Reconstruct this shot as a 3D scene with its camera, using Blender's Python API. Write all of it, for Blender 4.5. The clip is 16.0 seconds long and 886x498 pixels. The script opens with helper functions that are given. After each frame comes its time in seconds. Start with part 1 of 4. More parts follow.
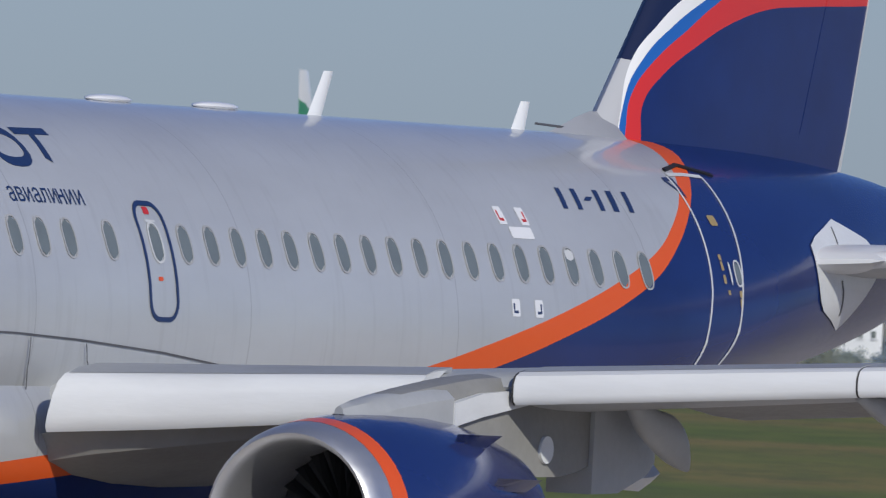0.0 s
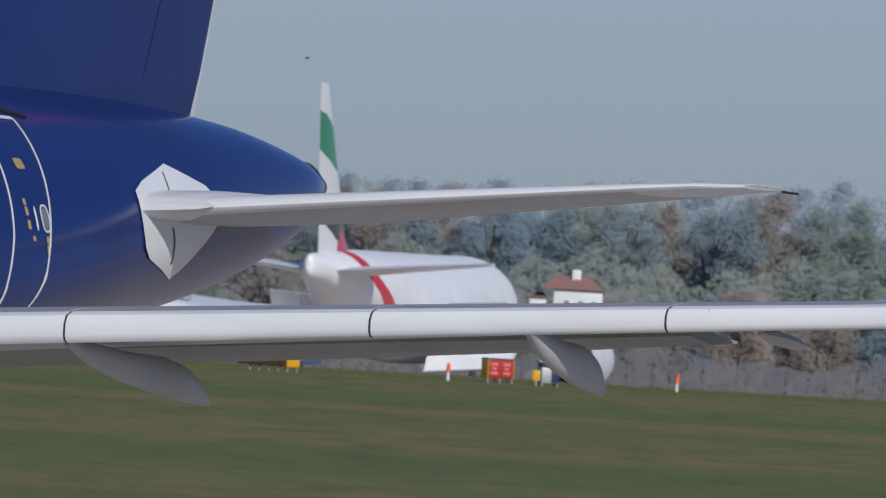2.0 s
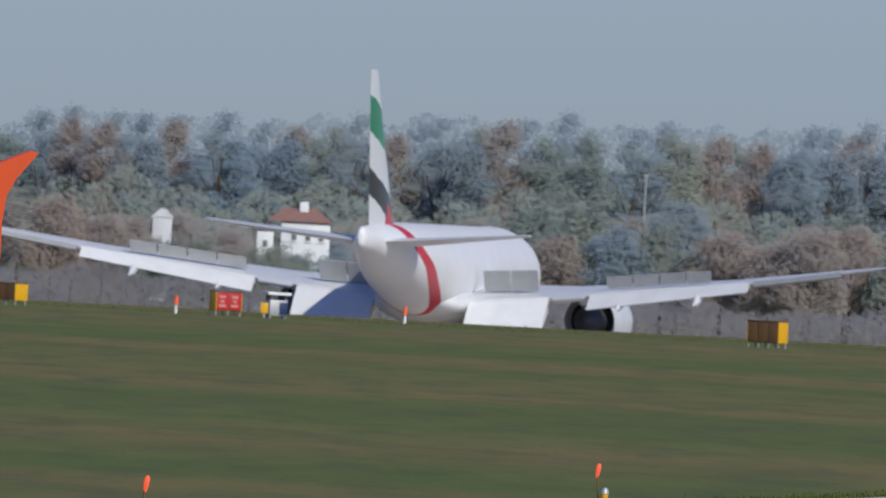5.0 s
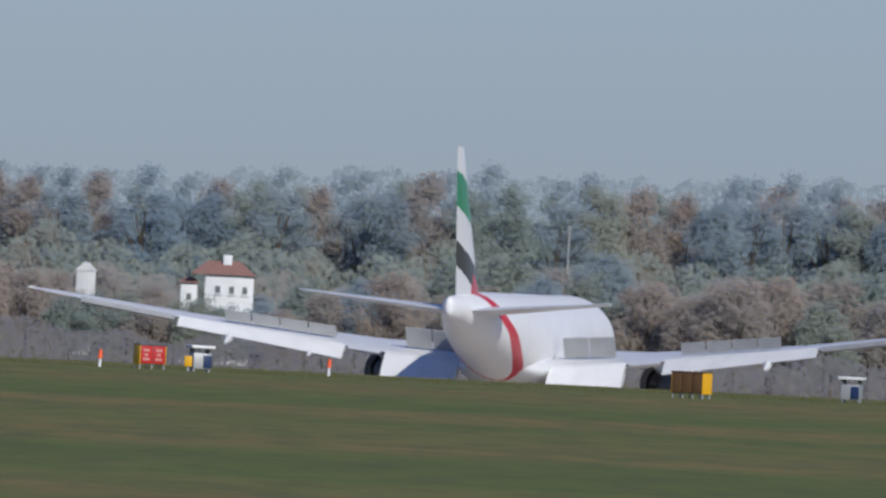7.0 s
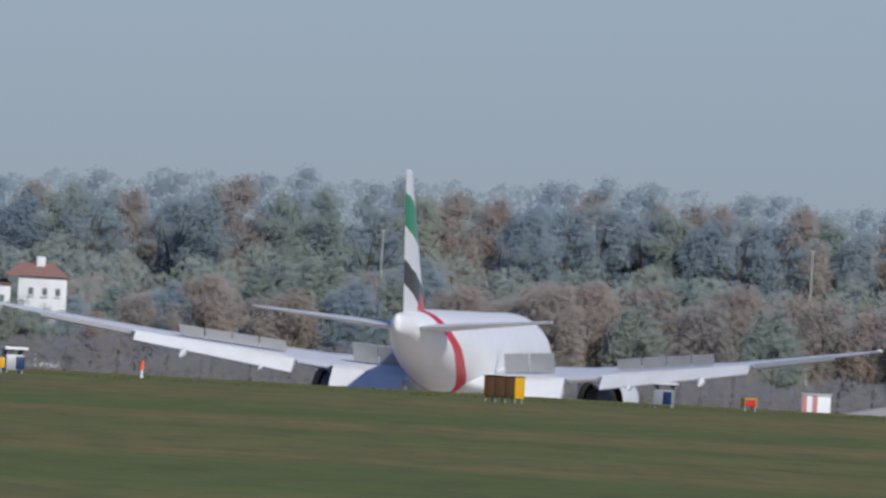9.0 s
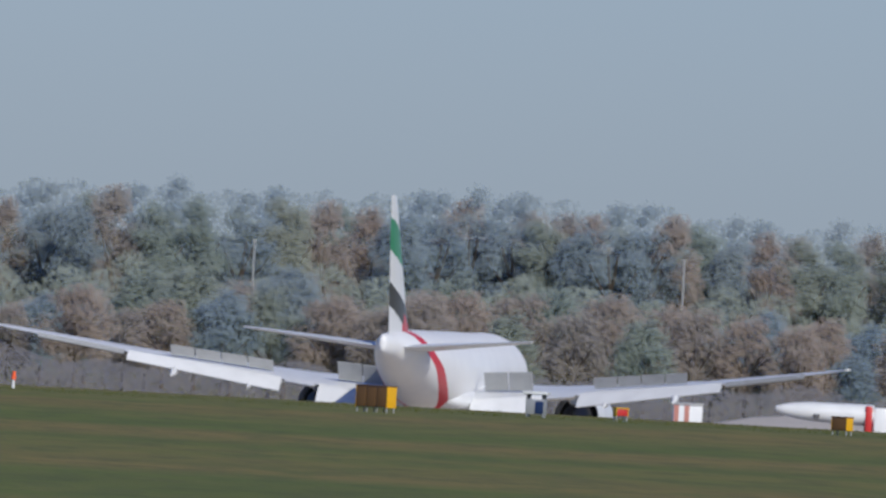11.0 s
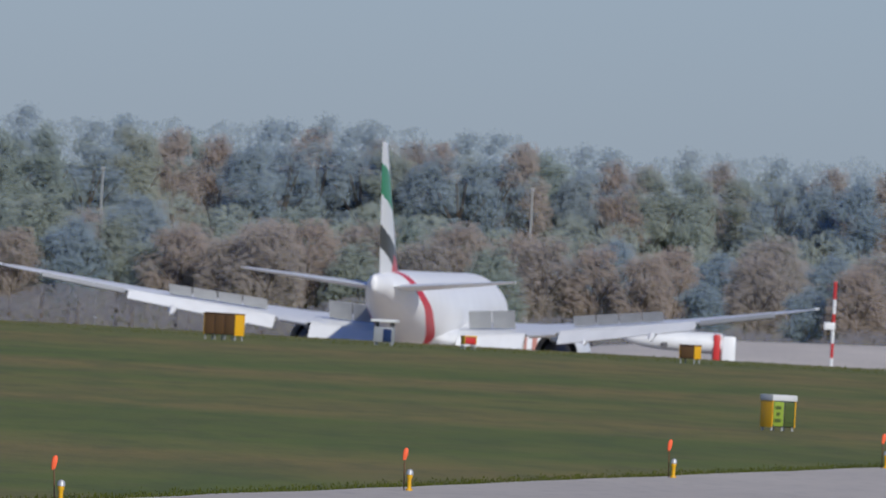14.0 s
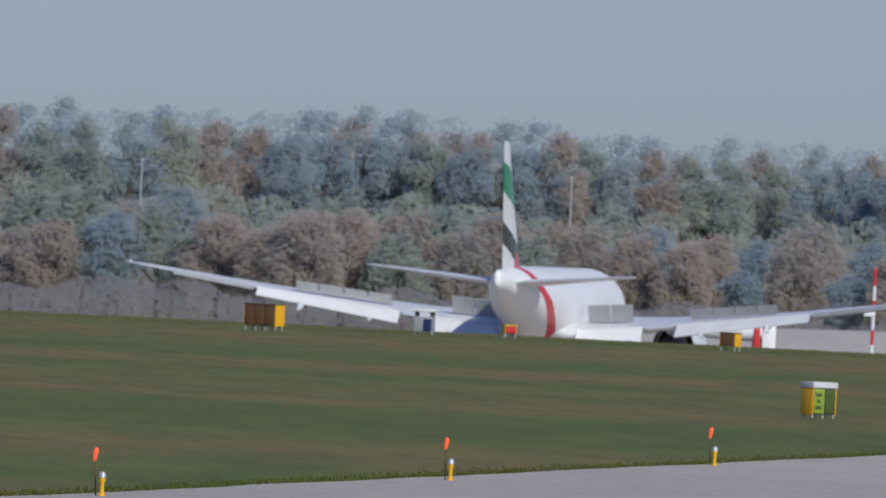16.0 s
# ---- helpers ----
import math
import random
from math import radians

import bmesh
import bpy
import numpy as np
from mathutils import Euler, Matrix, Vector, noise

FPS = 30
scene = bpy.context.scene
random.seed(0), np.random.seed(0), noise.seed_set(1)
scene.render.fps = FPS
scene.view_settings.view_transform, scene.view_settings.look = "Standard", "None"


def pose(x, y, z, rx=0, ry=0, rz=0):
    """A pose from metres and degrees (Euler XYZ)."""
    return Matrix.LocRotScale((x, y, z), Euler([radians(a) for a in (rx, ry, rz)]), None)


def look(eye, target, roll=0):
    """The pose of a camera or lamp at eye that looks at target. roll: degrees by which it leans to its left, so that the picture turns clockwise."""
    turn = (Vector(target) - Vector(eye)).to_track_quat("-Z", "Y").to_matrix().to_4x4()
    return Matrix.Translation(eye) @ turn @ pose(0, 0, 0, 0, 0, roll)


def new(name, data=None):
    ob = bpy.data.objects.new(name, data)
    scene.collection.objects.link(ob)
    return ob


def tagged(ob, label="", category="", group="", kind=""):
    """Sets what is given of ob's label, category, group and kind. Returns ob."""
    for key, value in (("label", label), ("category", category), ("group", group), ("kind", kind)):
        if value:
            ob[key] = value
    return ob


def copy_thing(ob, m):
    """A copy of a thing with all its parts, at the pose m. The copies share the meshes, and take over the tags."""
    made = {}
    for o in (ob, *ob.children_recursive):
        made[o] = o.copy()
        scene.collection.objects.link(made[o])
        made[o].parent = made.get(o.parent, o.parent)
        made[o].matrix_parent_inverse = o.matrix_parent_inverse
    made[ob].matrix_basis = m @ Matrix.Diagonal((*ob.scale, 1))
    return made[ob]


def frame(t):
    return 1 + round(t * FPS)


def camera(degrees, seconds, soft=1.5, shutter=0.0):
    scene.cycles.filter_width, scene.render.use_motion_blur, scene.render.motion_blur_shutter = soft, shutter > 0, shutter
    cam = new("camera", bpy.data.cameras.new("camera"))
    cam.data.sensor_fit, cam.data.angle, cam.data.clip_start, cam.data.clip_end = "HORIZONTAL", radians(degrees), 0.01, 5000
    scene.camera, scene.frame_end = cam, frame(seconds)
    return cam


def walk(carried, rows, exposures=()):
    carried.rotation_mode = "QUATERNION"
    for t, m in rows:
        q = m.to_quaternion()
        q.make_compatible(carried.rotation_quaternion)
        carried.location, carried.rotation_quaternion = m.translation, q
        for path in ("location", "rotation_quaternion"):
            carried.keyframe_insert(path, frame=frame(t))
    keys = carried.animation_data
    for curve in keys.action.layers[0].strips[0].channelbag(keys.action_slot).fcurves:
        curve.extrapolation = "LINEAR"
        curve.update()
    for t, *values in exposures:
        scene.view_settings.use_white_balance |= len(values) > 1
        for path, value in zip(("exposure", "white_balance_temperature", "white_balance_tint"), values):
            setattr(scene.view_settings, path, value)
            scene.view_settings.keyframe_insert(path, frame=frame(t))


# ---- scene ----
# ---------------------------------------------------------------- camera
EYE = (0.0, 0.0, 4.18)
LENS = 2.364
# seconds, pan to the right, tilt up, roll, in degrees
PATH = [(0.0, -1.1169, 0.1063, 3.1059), (0.5, -0.8884, 0.1217, 3.1208), (1.0, -0.6571, 0.1325, 3.283), (1.5, -0.5088, 0.0922, 3.2297),
        (2.0, -0.3667, 0.0679, 3.3379), (2.5, -0.3973, 0.0586, 3.2938), (3.0, -0.325, 0.0859, 3.1702), (3.5, -0.121, 0.0148, 3.3912),
        (4.0, 0.139, -0.0444, 3.5103), (4.2, 0.1961, -0.0818, 3.4232), (6.3, 0.5412, 0.0314, 2.8209), (6.5, 0.5534, 0.0706, 2.8045),
        (7.0, 0.5657, 0.0779, 2.85), (7.5, 0.462, 0.0814, 2.7998), (8.0, 0.7063, 0.1057, 2.8384), (8.5, 0.8804, 0.0926, 2.9404),
        (8.7, 0.9709, 0.1021, 3.091), (10.8, 1.3473, 0.1447, 3.2068), (11.0, 1.4028, 0.1571, 3.1421), (11.5, 1.5403, 0.205, 3.1322),
        (12.0, 1.6705, 0.1905, 3.1538), (12.5, 1.6358, 0.157, 3.2791), (13.0, 1.6712, 0.1116, 3.2618), (13.5, 1.8429, 0.0366, 3.1763),
        (14.0, 1.8178, -0.0127, 3.2046), (14.5, 1.7356, -0.0306, 3.3258), (15.0, 1.7104, -0.0269, 2.9206), (15.5, 1.7567, -0.0151, 2.7746),
        (16.0, 1.7136, -0.0467, 2.8417)]


def aim(pan, tilt, roll):
    p, e = radians(pan), radians(tilt)
    way = Vector((math.sin(p) * math.cos(e), math.cos(p) * math.cos(e), math.sin(e)))
    return look(EYE, Vector(EYE) + 100 * way, roll)


cam = camera(LENS, 16.0, soft=1.2, shutter=0.06)
# long lens focused on the near apron; an opening of about 3 cm
cam.data.dof.use_dof = True
cam.data.dof.focus_distance = 205.0
cam.data.dof.aperture_fstop = 27.0
walk(cam, [(t, aim(*a)) for t, *a in PATH], [(0.0, -0.1), (3.5, -0.1), (6.3, 0.0), (16.0, 0.0)])

# ---------------------------------------------------------------- light
SUN_WAY = Vector((0.4, -0.78, 0.52)).normalized()   # towards the sun
world = bpy.data.worlds.new("sky")
scene.world = world
world.use_nodes = True
wn = world.node_tree.nodes
sky = wn.new("ShaderNodeTexSky")
sky.sky_type = "NISHITA"
sky.sun_disc = False
sky.sun_elevation = math.asin(SUN_WAY.z)
sky.sun_rotation = math.atan2(SUN_WAY.x, SUN_WAY.y)
sky.air_density, sky.dust_density, sky.ozone_density = 1.0, 0.3, 2.0
tint = wn.new("ShaderNodeMix")
tint.data_type, tint.blend_type = "RGBA", "MULTIPLY"
tint.inputs[0].default_value = 1.0
tint.inputs[7].default_value = (0.365, 0.475, 0.82, 1)
world.node_tree.links.new(sky.outputs[0], tint.inputs[6])
world.node_tree.links.new(tint.outputs[2], wn["Background"].inputs[0])
wn["Background"].inputs[1].default_value = 0.102
sun = new("sun", bpy.data.lights.new("sun", "SUN"))
sun.data.energy, sun.data.angle, sun.data.color = 3.2, radians(1.0), (0.98, 0.95, 0.86)
sun.matrix_world = look((0, 0, 60), Vector((0, 0, 60)) - SUN_WAY)


# ---------------------------------------------------------------- materials
class Nodes:
    """A material's node tree with short ways to wire it."""

    def __init__(self, name):
        self.m = bpy.data.materials.new(name)
        self.m.use_nodes = True
        self.t = self.m.node_tree
        self.bsdf = self.t.nodes["Principled BSDF"]
        self.coord = self.t.nodes.new("ShaderNodeTexCoord").outputs["Object"]

    def add(self, kind, **values):
        n = self.t.nodes.new("ShaderNode" + kind)
        for k, v in values.items():
            n.inputs[k].default_value = v
        return n

    def link(self, a, b):
        self.t.links.new(a, b)

    def math(self, op, a, b=0.0, clamp=False):
        n = self.t.nodes.new("ShaderNodeMath")
        n.operation, n.use_clamp = op, clamp
        for i, v in enumerate((a, b)):
            if isinstance(v, (int, float)):
                n.inputs[i].default_value = v
            else:
                self.link(v, n.inputs[i])
        return n.outputs[0]

    def mix(self, fac, a, b, mode="MIX"):
        n = self.t.nodes.new("ShaderNodeMix")
        n.data_type, n.blend_type = "RGBA", mode
        for i, v in ((0, fac), (6, a), (7, b)):
            if isinstance(v, tuple):
                n.inputs[i].default_value = (*v, 1)
            elif isinstance(v, (int, float)):
                n.inputs[i].default_value = v
            else:
                self.link(v, n.inputs[i])
        return n.outputs[2]

    def noise(self, scale, detail=4.0, stretch=(1, 1, 1), rough=0.55, coord=None):
        mp = self.add("Mapping", Scale=stretch)
        self.link(coord or self.coord, mp.inputs[0])
        n = self.add("TexNoise", Scale=scale, Detail=detail, Roughness=rough)
        self.link(mp.outputs[0], n.inputs["Vector"])
        return n.outputs[0]

    def ramp(self, v, lo, hi):
        n = self.add("MapRange")
        n.inputs[1].default_value, n.inputs[2].default_value = lo, hi
        self.link(v, n.inputs[0])
        return n.outputs[0]

    def xyz(self):
        n = self.add("SeparateXYZ")
        self.link(self.coord, n.inputs[0])
        return n.outputs

    def curve(self, v, rows, v0, v1, o0, o1):
        """A smooth function of v given by (v, value) rows."""
        a = self.ramp(v, v0, v1)
        n = self.add("FloatCurve")
        n.inputs[0].default_value = 1.0
        pts = n.mapping.curves[0].points
        for i, (p, o) in enumerate(rows):
            p, o = (p - v0) / (v1 - v0), (o - o0) / (o1 - o0)
            if i < 2:
                pts[i].location = (p, o)
            else:
                pts.new(p, o)
        n.mapping.update()
        self.link(a, n.inputs[1])
        return self.math("ADD", self.math("MULTIPLY", n.outputs[0], o1 - o0), o0)

    def done(self, colour, rough=0.5, metal=0.0, bump=None, depth=0.01, coat=0.0):
        for key, v in (("Base Color", colour), ("Roughness", rough), ("Metallic", metal)):
            if isinstance(v, tuple):
                self.bsdf.inputs[key].default_value = (*v, 1)
            elif isinstance(v, (int, float)):
                self.bsdf.inputs[key].default_value = v
            else:
                self.link(v, self.bsdf.inputs[key])
        self.bsdf.inputs["Coat Weight"].default_value = coat
        self.bsdf.inputs["Coat Roughness"].default_value = 0.06
        if bump is not None:
            n = self.add("Bump", Strength=0.6, Distance=depth)
            self.link(bump, n.inputs["Height"])
            self.link(n.outputs[0], self.bsdf.inputs["Normal"])
        return self.m


def paint(name, colour, rough=0.4, metal=0.0, coat=0.0, dirt=0.25, scale=1.0, stretch=(1, 1, 1)):
    """Paint or metal with dirt at two scales and a fine relief."""
    n = Nodes(name)
    big, fine = n.noise(0.7 * scale, 5, stretch), n.noise(9 * scale, 3, stretch)
    grime = n.math("MULTIPLY", n.ramp(big, 0.42, 0.72), dirt)
    c = n.mix(grime, colour, tuple(0.45 * v + 0.01 for v in colour))
    c = n.mix(n.math("MULTIPLY", n.ramp(fine, 0.4, 0.75), 0.35 * dirt), c, tuple(min(1, 0.7 * v) for v in colour))
    r = n.math("ADD", n.math("MULTIPLY", fine, 0.2), rough - 0.1)
    return n.done(c, r, metal, fine, 0.002, coat)


WHITE = paint("white_paint", (0.78, 0.79, 0.8), 0.38, dirt=0.18)
SLAT = paint("slat_white", (0.68, 0.69, 0.7), 0.35, dirt=0.22, scale=1.5, stretch=(1, 0.3, 3))
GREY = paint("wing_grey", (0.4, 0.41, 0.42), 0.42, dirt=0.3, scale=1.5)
# darker copy of the wing grey: shade under the wing put into colour
SHADE_GREY = paint("shaded_grey", (0.27, 0.265, 0.25), 0.5, dirt=0.4, scale=1.5)
DARKGREY = paint("dark_grey", (0.1, 0.1, 0.11), 0.55, dirt=0.4)
BLACK = paint("black_seal", (0.015, 0.015, 0.017), 0.6)
NAVY = paint("navy_paint", (0.012, 0.028, 0.13), 0.22, coat=0.6, dirt=0.1)
ORANGE = paint("orange_paint", (0.72, 0.09, 0.012), 0.35, coat=0.3, dirt=0.12)
METAL = paint("bare_metal", (0.68, 0.68, 0.69), 0.42, 0.85, dirt=0.25)
SEAL = paint("pale_trim", (0.62, 0.63, 0.64), 0.45)
RIM = paint("window_rim", (0.42, 0.42, 0.43), 0.4)
PANE = paint("window_pane", (0.17, 0.195, 0.19), 0.2, dirt=0.3, coat=0.5, scale=4)
RED = paint("red_paint", (0.55, 0.03, 0.03), 0.4)
YELLOW = paint("yellow_paint", (0.8, 0.42, 0.01), 0.45, dirt=0.2)
LIME = paint("lime_panel", (0.26, 0.36, 0.04), 0.5, dirt=0.35, scale=3)
OLIVE = paint("olive_panel", (0.07, 0.1, 0.02), 0.5, dirt=0.35, scale=3)
PINK = paint("faded_pink", (0.6, 0.28, 0.25), 0.5, dirt=0.35, scale=3)
BROWN = paint("brown_back", (0.15, 0.078, 0.03), 0.55, dirt=0.4, scale=3)
STEEL = paint("galvanised", (0.45, 0.46, 0.47), 0.5, 0.4)
FLAG = paint("orange_flag", (0.95, 0.13, 0.04), 0.6, dirt=0.1)
INK = paint("dark_blue_marking", (0.015, 0.035, 0.11), 0.4)
GOLD = paint("gold_marking", (0.38, 0.28, 0.12), 0.45)
JETWHITE = paint("jet_white", (0.82, 0.82, 0.83), 0.3, coat=0.3, dirt=0.1, scale=0.4)

# silver fuselage with an orange band that sweeps up round the navy tail; heights in metres above the ground
BAND_TOP = [(2.0, -7.0), (2.41, -2.8), (3.0, 2.6), (3.37, 4.81), (3.67, 6.32), (3.99, 7.76), (4.33, 9.08), (4.62, 10.01), (4.92, 10.69),
            (5.15, 11.16), (5.38, 11.57), (5.6, 11.95), (6.0, 12.7)]
BAND_LOW = [(1.8, -7.0), (2.21, -2.46), (2.8, 3.0), (3.42, 6.38), (3.74, 7.75), (4.07, 8.99), (4.38, 9.9), (4.7, 10.57), (5.05, 11.24),
            (5.27, 11.67), (5.5, 12.15), (5.67, 12.54), (6.0, 13.1)]


def fuselage_paint():
    n = Nodes("fuselage_livery")
    x, y, z = n.xyz()
    top = n.math("GREATER_THAN", x, n.curve(z, BAND_TOP, 1.6, 6.2, -8, 16))
    low = n.math("GREATER_THAN", x, n.curve(z, BAND_LOW, 1.6, 6.2, -8, 16))
    big, fine = n.noise(0.9, 5, (0.4, 1, 1)), n.noise(12, 3)
    streak = n.noise(2.2, 4, (4, 1, 0.25))
    silver = n.mix(n.ramp(big, 0.35, 0.7), (0.6, 0.615, 0.625), (0.53, 0.54, 0.55))
    silver = n.mix(n.math("MULTIPLY", n.ramp(streak, 0.55, 0.8), 0.18), silver, (0.24, 0.23, 0.22))
    # skin panel joints
    ring = n.math("LESS_THAN", n.math("FRACT", n.math("MULTIPLY", n.math("ADD", x, 20.1), 0.2345)), 0.0035)
    silver = n.mix(n.math("MULTIPLY", ring, 0.35), silver, (0.2, 0.2, 0.21))
    navy = n.mix(n.ramp(big, 0.3, 0.75), (0.012, 0.03, 0.14), (0.009, 0.02, 0.095))
    c = n.mix(low, n.mix(top, silver, (0.72, 0.1, 0.014)), navy)
    rough = n.math("ADD", n.math("MULTIPLY", fine, 0.12), n.math("SUBTRACT", 0.36, n.math("MULTIPLY", low, 0.2)))
    metal = n.math("MULTIPLY", n.math("SUBTRACT", 1.0, top), 0.35)
    m = n.done(c, rough, metal, big, 0.004, 0.12)
    # the silver wears a thick clear coat
    n.link(n.math("SUBTRACT", 0.5, n.math("MULTIPLY", top, 0.38)), n.bsdf.inputs["Coat Weight"])
    n.link(n.math("SUBTRACT", 0.5, n.math("MULTIPLY", top, 0.22)), n.bsdf.inputs["Specular IOR Level"])
    return m


def fin_paint():
    n = Nodes("fin_livery")
    x, y, z = n.xyz()
    x = n.math("ADD", x, 0.08)

    def past(rows):
        return n.math("GREATER_THAN", x, n.curve(z, rows, 5.4, 11.9, 11, 22))
    white = past([(5.4, 12.1), (6.02, 12.32), (6.55, 12.63), (6.88, 13.02), (7.21, 13.55), (8.5, 16.6), (11.9, 22)])
    blue = past([(5.4, 12.15), (6.18, 12.43), (6.55, 12.76), (6.89, 13.27), (7.22, 13.99), (8.2, 17), (11.9, 22)])
    red = past([(5.4, 12.2), (5.8, 12.35), (6.18, 12.51), (6.54, 12.93), (6.86, 13.52), (7.24, 14.34), (8.1, 17.5), (11.9, 22)])
    navy = past([(5.4, 12.6), (5.78, 12.62), (6.11, 12.69), (6.41, 13.07), (6.71, 13.71), (6.99, 14.52), (7.16, 15.44), (7.22, 16.6), (7.4, 19), (11.9, 22)])
    big = n.noise(1.2, 4)
    deep = n.mix(n.ramp(big, 0.3, 0.75), (0.012, 0.03, 0.14), (0.01, 0.022, 0.105))
    low = n.math("LESS_THAN", n.math("ADD", z, n.math("MULTIPLY", n.math("ABSOLUTE", n.math("SUBTRACT", x, 12.35)), 0.25)), 6.6)
    c = n.mix(white, n.mix(low, (0.012, 0.02, 0.06), (0.46, 0.465, 0.48)), (0.78, 0.78, 0.78))
    c = n.mix(blue, c, (0.02, 0.12, 0.42))
    c = n.mix(red, c, (0.62, 0.035, 0.035))
    c = n.mix(navy, c, deep)
    n.bsdf.inputs["Specular IOR Level"].default_value = 0.25
    return n.done(c, 0.34, 0.0, big, 0.003, 0.1)


def jet_paint():
    """White airliner with a red band round its tail and coloured waves on its fin."""
    n = Nodes("white_jet_livery")
    x, y, z = n.xyz()
    big = n.noise(0.3, 4)
    c = n.mix(n.ramp(big, 0.4, 0.75), (0.86, 0.86, 0.86), (0.8, 0.8, 0.81))
    sweep = n.curve(z, [(2.0, -26), (3, -22), (4, -18.3), (5, -15.3), (6, -13), (7, -10.5), (8, -8.8), (9.5, -7.6)], 2.0, 9.5, -28, -6)
    band = n.math("LESS_THAN", n.math("ABSOLUTE", n.math("SUBTRACT", x, sweep)), 1.1)
    c = n.mix(band, c, (0.6, 0.03, 0.05))
    return n.done(c, 0.5, 0.0, big, 0.004, 0.05)


def jet_fin_paint():
    n = Nodes("white_jet_fin_livery")
    x, y, z = n.xyz()
    wave = n.noise(0.5, 2)
    h = n.math("SUBTRACT", n.math("ADD", z, n.math("MULTIPLY", wave, 0.5)), n.math("MULTIPLY", x, 0.28))
    white, black, green, red = (0.82, 0.82, 0.83), (0.035, 0.03, 0.035), (0.01, 0.25, 0.11), (0.6, 0.03, 0.05)

    def over(v):
        return n.math("GREATER_THAN", h, v)
    # the foot is white on the rudder and red towards the leading edge
    foot = n.mix(n.math("LESS_THAN", x, -6.4), white, red)
    edge = n.math("ADD", 11.2, n.math("MULTIPLY", n.math("LESS_THAN", x, -6.9), 0.9))
    c = n.mix(n.math("GREATER_THAN", h, edge), foot, black)
    c = n.mix(over(12.85), c, white)
    c = n.mix(over(15.1), c, green)
    c = n.mix(over(17.35), c, white)
    return n.done(c, 0.32, 0.0, wave, 0.003, 0.3)


def ground_paint():
    n = Nodes("grass_ground")
    wide = n.noise(0.02, 5, (0.3, 1.0, 1), 0.6)
    band = n.noise(0.012, 4, (0.35, 1.0, 1), 0.55)
    fine = n.noise(0.5, 6, (1, 0.12, 1), 0.7)
    c = n.mix(n.ramp(band, 0.42, 0.6), (0.118, 0.148, 0.008), (0.22, 0.165, 0.035))
    c = n.mix(n.math("MULTIPLY", n.ramp(wide, 0.45, 0.7), 0.55), c, (0.11, 0.11, 0.012))
    patch_ = n.noise(0.3, 5, (1, 0.13, 1), 0.65)
    c = n.mix(n.math("MULTIPLY", n.ramp(patch_, 0.5, 0.68), 0.6), c, (0.075, 0.115, 0.008))
    c = n.mix(n.math("MULTIPLY", n.ramp(patch_, 0.46, 0.3), 0.32), c, (0.2, 0.15, 0.055))
    c = n.mix(n.math("MULTIPLY", n.ramp(fine, 0.46, 0.7), 0.6), c, (0.05, 0.066, 0.008))
    blades = n.noise(2.2, 4, (1, 0.12, 1), 0.7)
    c = n.mix(n.math("MULTIPLY", n.ramp(blades, 0.55, 0.72), 0.3), c, (0.15, 0.16, 0.04))
    return n.done(c, 0.9, 0.0, fine, 0.15)


def concrete_paint(name="concrete", k=1.0):
    n = Nodes(name)
    big, fine = n.noise(0.08, 5, (1, 0.3, 1)), n.noise(2.0, 6, (1, 0.3, 1))
    c = n.mix(n.ramp(big, 0.35, 0.7), tuple(k * v for v in (0.55, 0.49, 0.42)), tuple(k * v for v in (0.46, 0.41, 0.355)))
    c = n.mix(n.math("MULTIPLY", n.ramp(fine, 0.5, 0.8), 0.4), c, (0.2, 0.19, 0.18))
    return n.done(c, 0.85, 0.0, fine, 0.01)


def leaf_paint(name, a, b, bare=0.66):
    n = Nodes(name)
    info = n.add("ObjectInfo").outputs["Random"]
    isle = n.add("NewGeometry").outputs["Random Per Island"]
    c = n.mix(info, a, b)
    c = n.mix(n.math("MULTIPLY", isle, 0.22), c, tuple(0.7 * v for v in a))
    n.done(c, 0.75)
    out = n.t.nodes["Material Output"]
    thin = n.add("BsdfTranslucent")
    n.link(c, thin.inputs[0])
    both = n.add("MixShader")
    both.inputs[0].default_value = 0.4
    n.link(n.bsdf.outputs[0], both.inputs[1])
    n.link(thin.outputs[0], both.inputs[2])
    # half-bare twigs let part of the light through
    airy = n.add("MixShader")
    airy.inputs[0].default_value = bare
    n.link(both.outputs[0], airy.inputs[1])
    n.link(n.add("BsdfTransparent").outputs[0], airy.inputs[2])
    n.link(airy.outputs[0], out.inputs[0])
    return n.m


FUSELAGE, FIN, JET, JETFIN, GROUND, CONCRETE = fuselage_paint(), fin_paint(), jet_paint(), jet_fin_paint(), ground_paint(), concrete_paint()
# distance haze is put into these leaf colours: paler and bluer than foliage
LEAF_HAZED_GREEN = leaf_paint("leaves_hazed_green", (0.305, 0.375, 0.35), (0.36, 0.385, 0.325))
LEAF_HAZED_RUST = leaf_paint("leaves_hazed_rust", (0.44, 0.365, 0.32), (0.385, 0.36, 0.34))
LEAF_HAZE_BLUE = leaf_paint("leaves_haze_blue", (0.28, 0.365, 0.43), (0.325, 0.385, 0.41))
SCRUB_HAZED = leaf_paint("scrub_hazed_twigs", (0.24, 0.228, 0.25), (0.235, 0.228, 0.25), 0.5)
TUFT = leaf_paint("grass_blades", (0.12, 0.14, 0.012), (0.12, 0.14, 0.012), 0.0)
BARK = paint("bark", (0.12, 0.09, 0.07), 0.85, dirt=0.5)


# ---------------------------------------------------------------- building helpers
def mesh_of(bm, name):
    me = bpy.data.meshes.new(name)
    bm.normal_update()
    bm.to_mesh(me)
    bm.free()
    return me


